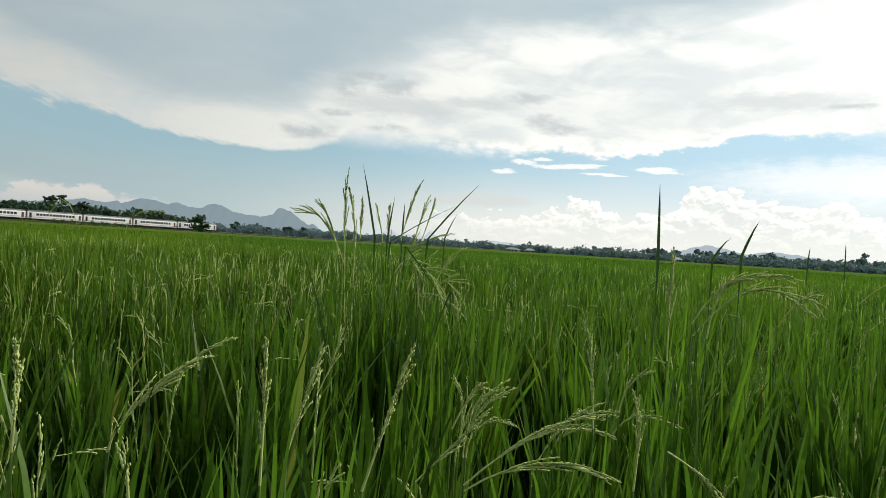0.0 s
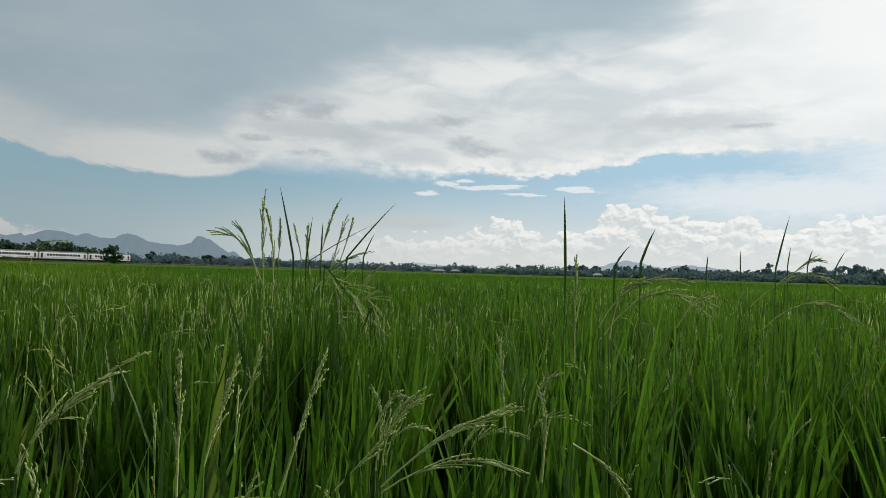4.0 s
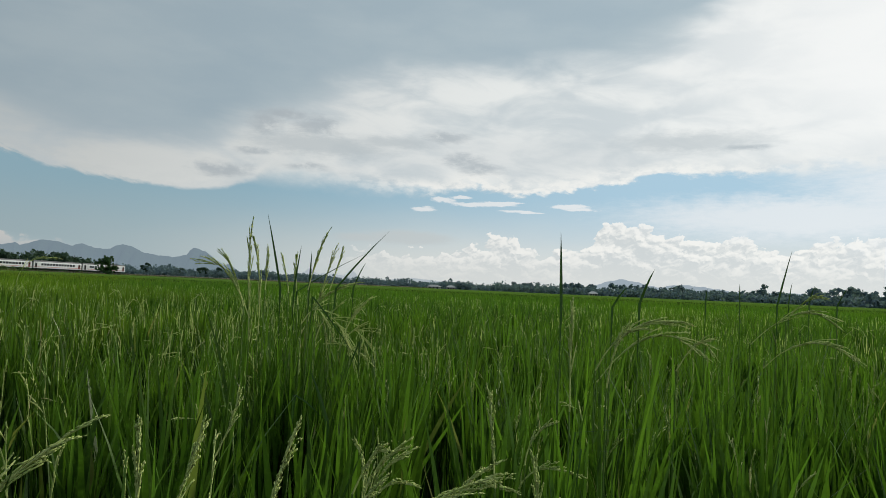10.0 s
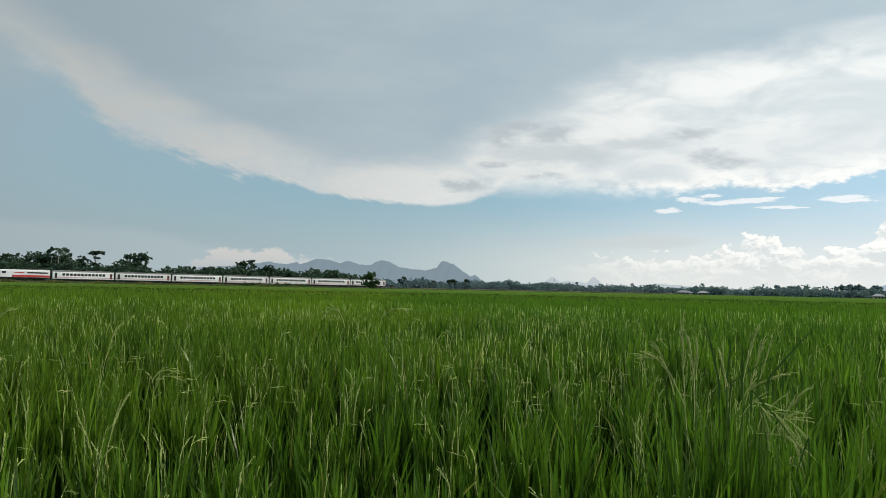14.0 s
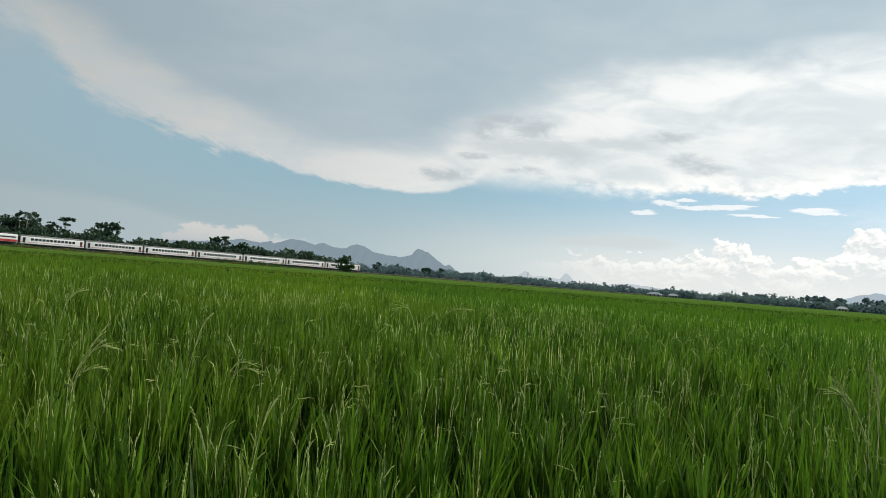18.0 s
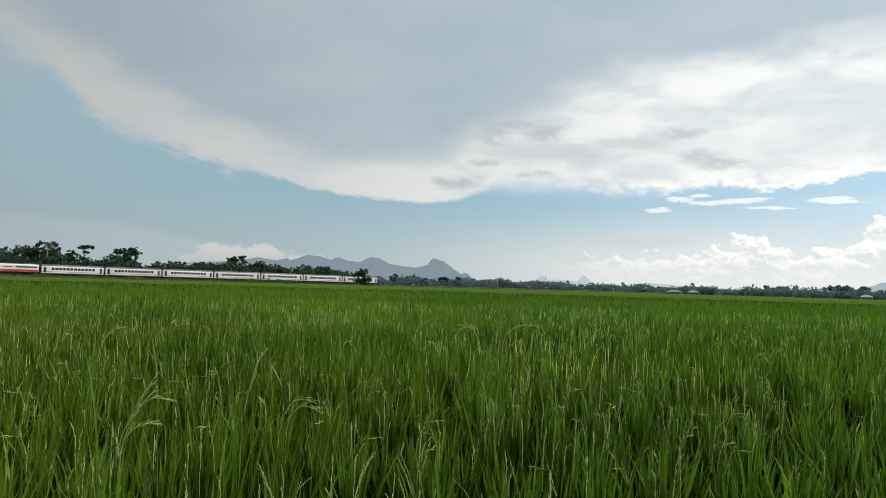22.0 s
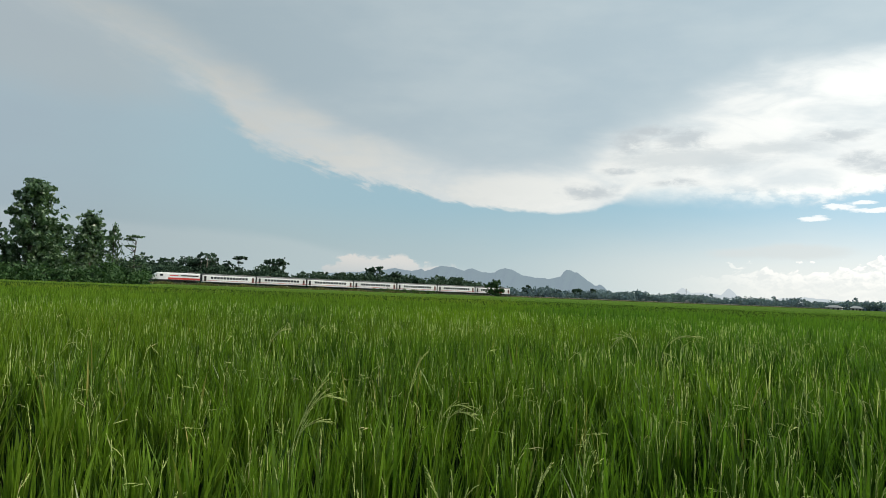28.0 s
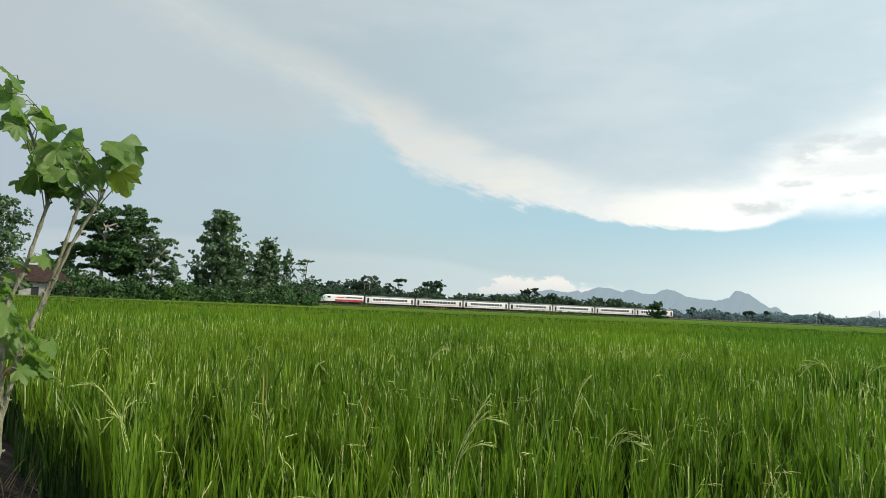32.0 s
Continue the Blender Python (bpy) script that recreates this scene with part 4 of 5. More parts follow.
tree("umbrella", polar(47.9, 141), 9.9, 24, TREE_LEAF, "light open tree with flat layered branches", 2600, 0.36, group=G)
tree("spread", polar(62.7, 120), 16.5, 25, HEDGE_LEAF, "tall spreading dark green tree on slim trunks", 16000, 0.52, PALE_BARK, G)
tree("spread", polar(61.4, 124), 13.2, 26, HEDGE_LEAF, "spreading dark green tree with layered foliage", 9500, 0.5, PALE_BARK, G)
tree("spread", polar(59.4, 121), 11.8, 27, TREE_LEAF, "rounder green tree on a pale slim trunk", 8000, 0.46, PALE_BARK, G)
tree("teak", polar(69.2, 116), 15.0, 28, TREE_LEAF, "tall narrow dark tree", 5000, 0.55, group=G)
tree("spread", polar(72.5, 112), 13.0, 29, TREE_LEAF, "spreading dark green tree", 2200, 0.5, group=G)
palm(polar(57.4, 128), 5.0, 30, "low palm with drooping fronds at the grove's edge")
for k, (a, d, h) in enumerate(((64.2, 109, 4.4), (63.8, 116, 5.6), (62.4, 115, 4.4), (60.6, 117, 4.6), (58.4, 119, 4.6), (64.9, 122, 6.0), (56.9, 127, 3.4), (53.4, 129, 4.6), (51.6, 133, 4.2), (50.2, 137, 3.6), (48.8, 140, 2.9), (68.2, 112, 4.2))):
    tree("bush", polar(a, d), h, 40 + k, TREE_LEAF_LIGHT if k in (1, 4) else HEDGE_LEAF, "dense dark green bush at the foot of the trees", 1500, 0.42, group="bushes under the grove")
scrub("undergrowth", ((65, 117), (58, 123), (50, 139), (47.2, 147)), 5, HEDGE_LEAF, "dark tangled undergrowth below the grove", 420, 5.4, 0.56, 2.5, 80, 0.9)

# wood beyond the railway
W = "trees beyond the railway"
for k, (kind, a, d, h) in enumerate((
        ("round", 46.8, 404, 12.0), ("spread", 45.6, 410, 14.5), ("round", 44.4, 408, 12.5), ("spread", 43.6, 400, 14.0), ("wispy", 42.2, 405, 18.5), ("wispy", 43.3, 400, 18.0),
        ("round", 41.3, 400, 14.0), ("umbrella", 40.05, 396, 17.0), ("round", 39.4, 398, 8.5), ("round", 37.6, 400, 11.5), ("spread", 37.2, 402, 17.8), ("round", 36.4, 398, 9.0),
        ("round", 34.6, 402, 8.5), ("wispy", 33.5, 404, 10.8), ("round", 32.0, 405, 11.0), ("round", 30.6, 402, 11.0), ("spread", 29.2, 404, 15.7), ("round", 28.3, 400, 12.4), ("round", 27.4, 398, 12.5),
        ("round", 26.6, 396, 7.5), ("round", 25.4, 404, 6.0), ("round", 24.2, 410, 7.2), ("spread", 21.6, 430, 8.2), ("round", 16.6, 470, 8.6), ("round", 14.2, 480, 7.4), ("spread", 12.6, 490, 8.6), ("round", 11.4, 500, 8.0))):
    tree(kind, polar(a, d), h, 60 + k, TREE_LEAF_FAR, "dark green tree standing beyond the railway line", 2000, 1.15, group=W)
palm(polar(42.55, 398), 20.0, 88, "tall palm above the wood", TREE_LEAF_FAR)
palm(polar(43.0, 400), 16.5, 89, "palm above the wood", TREE_LEAF_FAR)
scrub("undergrowth", ((48.5, 385), (44, 392), (38, 392), (30, 394), (25, 396), (20, 432)), 6, TREE_LEAF_FAR, "dark undergrowth beyond the railway", 1000, 13.2, 1.25, 5, 85)
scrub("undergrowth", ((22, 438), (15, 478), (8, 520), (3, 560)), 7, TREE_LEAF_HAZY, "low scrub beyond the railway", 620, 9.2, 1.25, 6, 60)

scrub("undergrowth", ((48.5, 404), (45, 408), (41, 405)), 9, TREE_LEAF_FAR, "dark wood edge beyond the railway", 360, 17.0, 1.25, 4, 90)

# light shrubs on the field side of the railway bank
for k, (a, d, h) in enumerate(((29.0, 287, 3.2), (28.1, 289, 3.8), (27.3, 292, 3.0), (26.4, 294, 3.9), (25.5, 297, 3.3), (24.7, 300, 2.8))):
    tree("bush", polar(a, d), h, 150 + k, TREE_LEAF_LIGHT, "light green open shrub before the railway bank", 420, 0.5, group="shrubs by the railway")

# the lone tree in the field
tree("round", polar(19.3, 300), 8.8, 97, HEDGE_LEAF, "lone rounded dark green tree in the rice field", 6500, 0.60)

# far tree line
proto = [tree(kd, (0, 0, 0), 10.0, 100 + k, TREE_LEAF_HAZY, "tree in the far tree line, leaf colour hazed bluish", 640, 1.55, group="far tree line") for k, kd in enumerate(("round", "bush", "round", "bush", "round", "bush"))]
rng = random.Random(7)
k, a = 0, 9.5
while a > -58:
    d = float(np.interp(a, [-60, -40, -20, 0, 12], [430, 470, 560, 600, 560])) + rng.uniform(-12, 12)
    h = rng.choice((0.45, 0.55, 0.65, 0.75, 1.0)) * float(np.interp(a, [-60, -42, -35, -20, -5, 12], [17, 16.5, 15, 13.5, 10.5, 10]))
    m = Matrix.Translation(polar(a, d)) @ Matrix.Rotation(rng.uniform(0, 6.28), 4, "Z") @ Matrix.Diagonal((h / 10 * rng.uniform(0.9, 1.5), h / 10 * rng.uniform(0.9, 1.5), h / 10, 1))
    if k < len(proto):
        proto[k].matrix_basis = m
    else:
        copy_thing(proto[rng.randrange(6)], m)
    k += 1
    a -= rng.uniform(0.24, 0.5)
scrub("undergrowth", ((12, 530), (0, 575), (-20, 540), (-40, 455), (-60, 415)), 8, TREE_LEAF_HAZY, "low scrub under the far tree line, hazed bluish", 1300, 9.4, 1.6, 6, 55, 2.6)


# ---- railway and train ----
RAIL_AT, RAIL_WAY = np.array([-225.1, 156.7]), np.array([math.sin(radians(35)), math.cos(radians(35))])
RAIL_TOP = 1.5


def along(s, off=0.0, z=0.0):
    p = RAIL_AT + RAIL_WAY * s + np.array([RAIL_WAY[1], -RAIL_WAY[0]]) * off
    return (p[0], p[1], z)


def profile_run(s0, s1, prof, step=12.0):
    """A cross section (offset, height) drawn along the line."""
    ss = np.arange(s0, s1 + 0.1, step)
    v = np.array([along(s, o, z) for s in ss for o, z in prof])
    m = len(prof)
    i, j = np.meshgrid(np.arange(len(ss) - 1), np.arange(m - 1), indexing="ij")
    return v, np.stack([i * m + j, (i + 1) * m + j, (i + 1) * m + j + 1, i * m + j + 1], -1).reshape(-1, 4)


v, f = profile_run(-300, 720, [(5.5, -0.1), (3.6, 0.35), (2.2, 0.45), (1.6, RAIL_TOP - 0.18), (-1.6, RAIL_TOP - 0.18), (-2.2, 0.45), (-5.5, -0.1)])
tagged(link("railway_bank", v, f, BALLAST), "low gravel railway bank along the field", "railway", kind="structure")
for o in (0.535, -0.535):
    v, f = profile_run(-300, 720, [(o - 0.04, RAIL_TOP - 0.19), (o - 0.035, RAIL_TOP), (o + 0.035, RAIL_TOP), (o + 0.04, RAIL_TOP - 0.19)])
    tagged(link("rail", v, f, RAIL_STEEL), "worn steel rail on the bank", "rail", kind="structure")
rng_b = np.random.default_rng(51)
n_b = 14000
s_b, o_b = rng_b.uniform(-60, 640, n_b), rng_b.uniform(2.6, 9.5, n_b)
base_b = np.array([along(s, o, 0.0) for s, o in zip(s_b, o_b)])
v, f = strips(rng_b, base_b, rng_b.uniform(0.9, 1.9, n_b), np.full(n_b, 0.28), rng_b.uniform(0, 0.5, n_b), rng_b.uniform(0, 0.8, n_b), 2)
tagged(link("bank_grass", v, f, RAIL_GRASS), "tall brownish grass along the railway bank", "grass", kind="stuff")


def loft(bm, xs, prof):
    """Skins the open section prof(y, z) along xs."""
    rows = [[bm.verts.new((x, y, z)) for y, z in prof(x)] for x in xs]
    for a, b in zip(rows, rows[1:]):
        for i in range(len(a) - 1):
            bm.faces.new((a[i], a[i + 1], b[i + 1], b[i]))
    return rows


def wheel(bm, x, y, z, r, w, n=14):
    ring = []
    for s in (-w / 2, w / 2):
        ring.append([bm.verts.new((x + r * math.cos(6.2832 * k / n), y + s, z + r * math.sin(6.2832 * k / n))) for k in range(n)])
    for k in range(n):
        bm.faces.new((ring[0][k], ring[0][(k + 1) % n], ring[1][(k + 1) % n], ring[1][k]))
    for q in ring:
        bm.faces.new(q)


def bogie(parent, x):
    bm = bmesh.new()
    box(bm, x - 1.7, x + 1.7, -1.15, -0.95, 0.35, 0.72, 0.05)
    box(bm, x - 1.7, x + 1.7, 0.95, 1.15, 0.35, 0.72, 0.05)
    box(bm, x - 0.3, x + 0.3, -1.1, 1.1, 0.4, 0.75, 0.05)
    b = part("bogie", bm, DARK_STEEL, parent, "dark steel bogie frame")
    for dx in (-1.1, 1.1):
        bm = bmesh.new()
        for y in (-0.6, 0.6):
            wheel(bm, x + dx, y, 0.42, 0.42, 0.13)
        box(bm, x + dx - 0.08, x + dx + 0.08, -0.6, 0.6, 0.34, 0.5)
        part("wheelset", bm, DARK_STEEL, b)


def coach():
    root = tagged(new("passenger_coach"), "white railway coach with dark roof and tinted windows", "train coach", "train on the railway")
    L = 10.1
    bm = bmesh.new()
    side = [(-1.40, 0.72), (-1.45, 0.95), (-1.45, 2.9), (-1.38, 3.22), (1.38, 3.22), (1.45, 2.9), (1.45, 0.95), (1.40, 0.72), (-1.40, 0.72)]
    rows = loft(bm, (-L, L), lambda x: side[:-1] + [side[-1]])
    for r in rows:
        bm.faces.new(r[:-1])
    part("body", bm, WHITE_PAINT, root)
    bm = bmesh.new()
    arc = [(1.39 * math.cos(t), 3.225 + 0.5 * math.sin(t)) for t in np.linspace(math.pi, 0, 9)]
    for r in loft(bm, (-L + 0.05, L - 0.05), lambda x: arc):
        bm.faces.new(r)
    for x in (-5.5, 5.5):
        box(bm, x - 1.3, x + 1.3, -0.7, 0.7, 3.6, 3.86, 0.06)
    part("roof", bm, ROOF_GREY, root, "dark grey curved roof")
    bm = bmesh.new()
    box(bm, -6.2, 6.2, -1.2, 1.2, 0.38, 0.73, 0.05)
    part("underframe", bm, DARK_STEEL, root)
    for y in (-1.45, 1.45):
        s = math.copysign(1, y)
        for k in range(12):
            x = -6.6 + 1.2 * k
            bm = bmesh.new()
            box(bm, x - 0.47, x + 0.47, y - 0.012, y + 0.012, 1.85, 2.68, 0.01)
            part("window", bm, TINT_GLASS, root)
        for x in (-9.1, 9.1):
            bm = bmesh.new()
            box(bm, x - 0.42, x + 0.42, y - 0.015, y + 0.015, 0.98, 2.85, 0.01)
            d = part("door", bm, DOOR_PAINT if x < 0 else DARK_STEEL, root, "coach end door")
            bm = bmesh.new()
            box(bm, x - 0.22, x + 0.22, y + s * 0.005, y + s * 0.022, 1.95, 2.6, 0.004)
            part("door_window", bm, TINT_GLASS, d)
        bm = bmesh.new()
        box(bm, -L + 0.05, L - 0.05, y - 0.008, y + 0.008, 1.18, 1.30)
        part("stripe", bm, RED_PAINT, root, "thin red stripe")
    for x in (-L - 0.25, L + 0.25):
        bm = bmesh.new()
        box(bm, x - 0.25, x + 0.25, -0.75, 0.75, 0.9, 3.2, 0.04)
        part("gangway", bm, DARK_STEEL, root, "dark folding gangway")
    bogie(root, -7.0)
    bogie(root, 7.0)
    return root


def locomotive():
    root = tagged(new("locomotive"), "white diesel locomotive with a broad red and black side band", "locomotive", "train on the railway")
    bm = bmesh.new()

    def section(x):
        k = max(0.0, (x - 6.6) / 1.9)
        w, top = 1.42 - 0.3 * k, 3.55 - 1.2 * k ** 1.4
        return [(-w, 0.9), (-w, top - 0.35), (-w + 0.25, top), (w - 0.25, top), (w, top - 0.35), (w, 0.9)]
    rows = loft(bm, (-8.2, 4.6, 6.6, 7.2, 7.9, 8.5), section)
    bm.faces.new(rows[0])
    bm.faces.new(rows[-1])
    part("body", bm, WHITE_PAINT, root)
    bm = bmesh.new()
    box(bm, -8.1, 4.4, -1.0, 1.0, 3.56, 3.72, 0.06)
    box(bm, -6.5, -3.5, -0.8, 0.8, 3.7, 3.95, 0.06)
    part("roof_hatches", bm, ROOF_GREY, root)
    for y in (-1.43, 1.43):
        bm = bmesh.new()
        box(bm, -8.15, 3.2, y - 0.012, y + 0.012, 1.05, 1.75)
        part("red_band", bm, RED_PAINT, root, "broad red side band")
        bm = bmesh.new()
        box(bm, -7.6, -1.2, y - 0.012, y + 0.012, 2.35, 2.8)
        part("grille", bm, DARK_STEEL, root, "dark side grille")
        bm = bmesh.new()
        box(bm, -0.4, 2.6, y - 0.012, y + 0.012, 2.35, 2.7)
        part("letter_bar", bm, RED_PAINT, root, "plain red bar")
        bm = bmesh.new()
        box(bm, 5.0, 6.2, y - 0.015, y + 0.015, 2.25, 2.95, 0.01)
        part("cab_window", bm, TINT_GLASS, root)
        bm = bmesh.new()
        box(bm, -8.15, 8.0, y - 0.02, y + 0.0, 0.8, 1.0)
        part("sill", bm, DARK_STEEL, root)
    bm = bmesh.new()
    vs = [bm.verts.new(p) for p in ((7.27, -1.0, 3.1), (7.27, 1.0, 3.1), (7.83, 0.95, 2.62), (7.83, -0.95, 2.62))]
    bm.faces.new(vs)
    bmesh.ops.solidify(bm, geom=bm.faces[:], thickness=0.06)
    part("windscreen", bm, TINT_GLASS, root)
    for y in (-0.7, 0.7):
        bm = bmesh.new()
        wheel(bm, 0, 0, 0, 0.14, 0.1, 12)
        for w in bm.verts:
            w.co = Vector((8.5 + w.co.y, y + w.co.x, 1.45 + w.co.z))
        part("headlight", bm, TIN, root, "round headlight")
    bm = bmesh.new()
    box(bm, 8.1, 8.7, -1.1, 1.1, 0.45, 0.95, 0.05)
    part("front_beam", bm, DARK_STEEL, root)
    bm = bmesh.new()
    box(bm, -2.4, 2.4, -1.2, 1.2, 0.3, 0.92, 0.08)
    part("fuel_tank", bm, DARK_STEEL, root)
    bogie(root, -5.2)
    bogie(root, 5.2)
    return root


FORWARD = math.degrees(math.atan2(-RAIL_WAY[1], -RAIL_WAY[0]))


def on_rails(s):
    x, y, z = along(s, 0, RAIL_TOP)
    return pose(x, y, z, 0, 0, FORWARD)


loco = locomotive()
loco.matrix_basis = on_rails(49.7)
first_coach = coach()
first_coach.matrix_basis = on_rails(68.9)
for k in range(1, 7):
    copy_thing(first_coach, on_rails(68.9 + 20.9 * k))


# ---- houses, masts, bank ----
def house(place, turn, w, d, wall_h, roof_h, label, roof=None, openings=((-0.28, 1.1), (0.02, 0.9), (0.3, 1.1))):
    """A small plastered house with a hipped roof, doors and windows."""
    root = tagged(new("house"), label, "house")
    bm = bmesh.new()
    box(bm, -w / 2, w / 2, -d / 2, d / 2, 0, wall_h)
    part("wall", bm, PLASTER, root)
    bm = bmesh.new()
    e, r = 0.7, w * 0.22
    lo = [bm.verts.new(p) for p in ((-w / 2 - e, -d / 2 - e, wall_h - 0.12), (w / 2 + e, -d / 2 - e, wall_h - 0.12), (w / 2 + e, d / 2 + e, wall_h - 0.12), (-w / 2 - e, d / 2 + e, wall_h - 0.12))]
    a, b = bm.verts.new((-r, 0, wall_h + roof_h)), bm.verts.new((r, 0, wall_h + roof_h))
    for q in ((lo[0], lo[1], b, a), (lo[1], lo[2], b), (lo[2], lo[3], a, b), (lo[3], lo[0], a), (lo[3], lo[2], lo[1], lo[0])):
        bm.faces.new(q)
    part("roof", bm, roof or TILE, root)
    for k, (u, ww) in enumerate(openings):
        bm = bmesh.new()
        z0 = 0.0 if k == 1 else 0.9
        box(bm, u * w - ww / 2, u * w + ww / 2, -d / 2 - 0.05, -d / 2 + 0.02, z0, 2.05, 0.02)
        part("door" if k == 1 else "window", bm, DARK_STEEL if k == 1 else TINT_GLASS, root)
    root.matrix_basis = pose(*place, 0, 0, turn)
    return root


house(polar(66.9, 114), 62, 8.2, 6.5, 2.9, 2.3, "white plastered house with dark red hipped tile roof")
house(polar(36.6, 376), 30, 4.4, 3.6, 2.3, 1.0, "small white house with a pale tin roof at the wood", TIN)
house(polar(57.0, 127), 50, 3.0, 2.5, 2.0, 0.8, "small pale field hut under the trees", TIN)
for k, (a, d, w) in enumerate(((7.8, 520, 8.0), (6.2, 535, 9.0), (4.5, 545, 10.0), (-5.9, 545, 10.0), (-7.3, 545, 7.0), (-18.9, 520, 6.0))):
    house(polar(a, d), a + 8 * (k % 3 - 1), w, 5.0, 2.4, 1.5, "low village house with a pale roof by far trees", TIN)


def mast(place, h, label):
    root = tagged(new("radio_mast"), label, "mast")
    cs = []
    for k in range(3):
        t = k * 2.094
        cs.append(tube([(0.9 * math.cos(t), 0.9 * math.sin(t), 0), (0.15 * math.cos(t), 0.15 * math.sin(t), h)], [0.09, 0.05], 5))
    v, f = join(cs)
    link("legs", v, f, DARK_STEEL, root)
    cs = []
    for j in range(14):
        z0, z1 = h * j / 14, h * (j + 1) / 14
        for k in range(3):
            r0, r1 = 0.9 - 0.75 * z0 / h, 0.9 - 0.75 * z1 / h
            t0, t1 = k * 2.094, (k + 1) * 2.094
            cs.append(tube([(r0 * math.cos(t0), r0 * math.sin(t0), z0), (r1 * math.cos(t1), r1 * math.sin(t1), z1)], [0.035, 0.035], 4))
    v, f = join(cs)
    link("bracing", v, f, DARK_STEEL, root)
    root.location = place


mast(polar(21.54, 520), 12.3, "thin steel lattice mast beyond the railway")
mast(polar(22.94, 450), 10.6, "thin steel lattice mast behind the trees")
mast(polar(4.2, 590), 13.0, "thin steel lattice mast at the far village")

# grassy field bank across the paddy on the left
rng_b = np.random.default_rng(52)
n_b = 6000
t_b = rng_b.uniform(0, 1, n_b)
az_b, ds_b = 48.5 - 23.5 * t_b, 205 + 65 * t_b + rng_b.normal(0, 2.0, n_b)
base_b = np.stack([-1.45 - ds_b * np.sin(np.radians(az_b)), 0.1 + ds_b * np.cos(np.radians(az_b)), np.full(n_b, 0.55)], 1)
v, f = strips(rng_b, base_b, rng_b.uniform(0.5, 1.5, n_b) * (0.7 + 0.3 * np.sin(az_b * 2.1)), np.full(n_b, 0.28), rng_b.uniform(0, 0.6, n_b), rng_b.uniform(0, 0.9, n_b), 2)
tagged(link("bank_grass", v, f, BUND_GRASS), "brownish grass on a low bank across the paddy", "grass", kind="stuff")


# ---- single tall leaves and heads above the canopy ----
TUFT_RNG = np.random.default_rng(31)


def tuft(thing, foot, top):
    """The lower leaves of a tall rice plant, round its stalk."""
    n = 9
    base = np.array([foot] * n) + TUFT_RNG.normal(0, 0.03, (n, 3))
    base[:, 2] = TUFT_RNG.uniform(0.38, 0.6, n)
    reach = TUFT_RNG.uniform(0.82, 1.02, n) * min(top, 1.23)
    v, f = strips(TUFT_RNG, base, reach - base[:, 2], TUFT_RNG.uniform(0.008, 0.014, n), np.abs(TUFT_RNG.normal(0.06, 0.09, n)), np.abs(TUFT_RNG.normal(0.1, 0.25, n)), 5)
    link("tuft", v, f, RICE, thing)


def tall_leaf(foot, tip, width):
    """A long rice leaf: from the ground to foot, where it leaves the canopy, and on to its tip."""
    foot, tip, width = Vector(foot), Vector(tip), width * 0.72
    lean = (tip - foot)
    root = foot - Vector((lean.x * 0.5, lean.y * 0.5, 0))
    root.z = 0.0
    turn = root.lerp(foot, 0.9)
    ps = [turn, root.lerp(foot, 0.95), foot, foot.lerp(tip, 0.35) + Vector((0, 0, 0.004)), foot.lerp(tip, 0.7) + Vector((0, 0, 0.004)), tip]
    ws = (0.15, 0.35, 0.7, 0.68, 0.42, 0.03)
    side = Vector((lean.y, -lean.x, 0)) + Vector((1, 0.15, 0)) * 0.4
    side.normalize()
    bm = bmesh.new()
    rows = []
    for p, w in zip(ps, ws):
        s = side * width * 0.5 * w
        rows.append([bm.verts.new(p - s), bm.verts.new(p + Vector((0.1, -0.9, 0)) * width * 0.16 * w), bm.verts.new(p + s)])
    for a, b in zip(rows, rows[1:]):
        for i in (0, 1):
            bm.faces.new((a[i], a[i + 1], b[i + 1], b[i]))
    me = bpy.data.meshes.new("leaf")
    bm.to_mesh(me)
    bm.free()
    me.materials.append(BLADE)
    thing = tagged(new("rice_plant"), "rice plant with one long pointed green leaf", "rice plant", "tall leaves above the rice")
    thing.location = root
    me.transform(Matrix.Translation(-root))
    tuft(thing, (0, 0, 0), tip.z)
    new("leaf", me).parent = thing
    v, f = tube([(0, 0, 0), tuple((turn - root) * 0.5), tuple(turn - root)], [0.0018, 0.0016, 0.0012], 5)
    link("stalk", v, f, STALK, thing)


def tall_leaves(*rows):
    for r in rows:
        tall_leaf(*r)


HEAD_RNG = np.random.default_rng(77)


def tall_head(base, mid, tip):
    """A rice head on a long stalk, bent from base over mid to tip."""
    base, mid, tip = (np.array(p) for p in (base, mid, tip))
    root = base - (mid - base) * np.array([0.4, 0.4, 0])
    root[2] = 0.0
    thing = tagged(new("rice_plant"), "rice plant with a pale yellow-green seed head on its stalk", "rice plant", "rice heads above the canopy")
    v, f = tube([root, root * 0.5 + base * 0.5, base], [0.0018, 0.0016, 0.0013], 5)
    link("stalk", v, f, STALK, thing)
    tuft(thing, tuple(root), float(max(mid[2], tip[2])))
    t = np.linspace(0, 1, 7)[:, None]
    path = base * (1 - t) ** 2 + 2 * (mid * 2 - (base + tip) * 0.5) * t * (1 - t) * 0.5 + mid * t * (1 - t) + tip * t ** 2
    ln = float(np.linalg.norm(np.diff(path, axis=0), axis=1).sum())
    v, f = panicle(HEAD_RNG, path, 12, max(12, int(ln * 130)), min(0.08, ln * 0.42), 0.0050)
    link("head", v, f, GRAIN, thing)


def tall_heads(*rows):
    for r in rows:
        tall_head(*r)


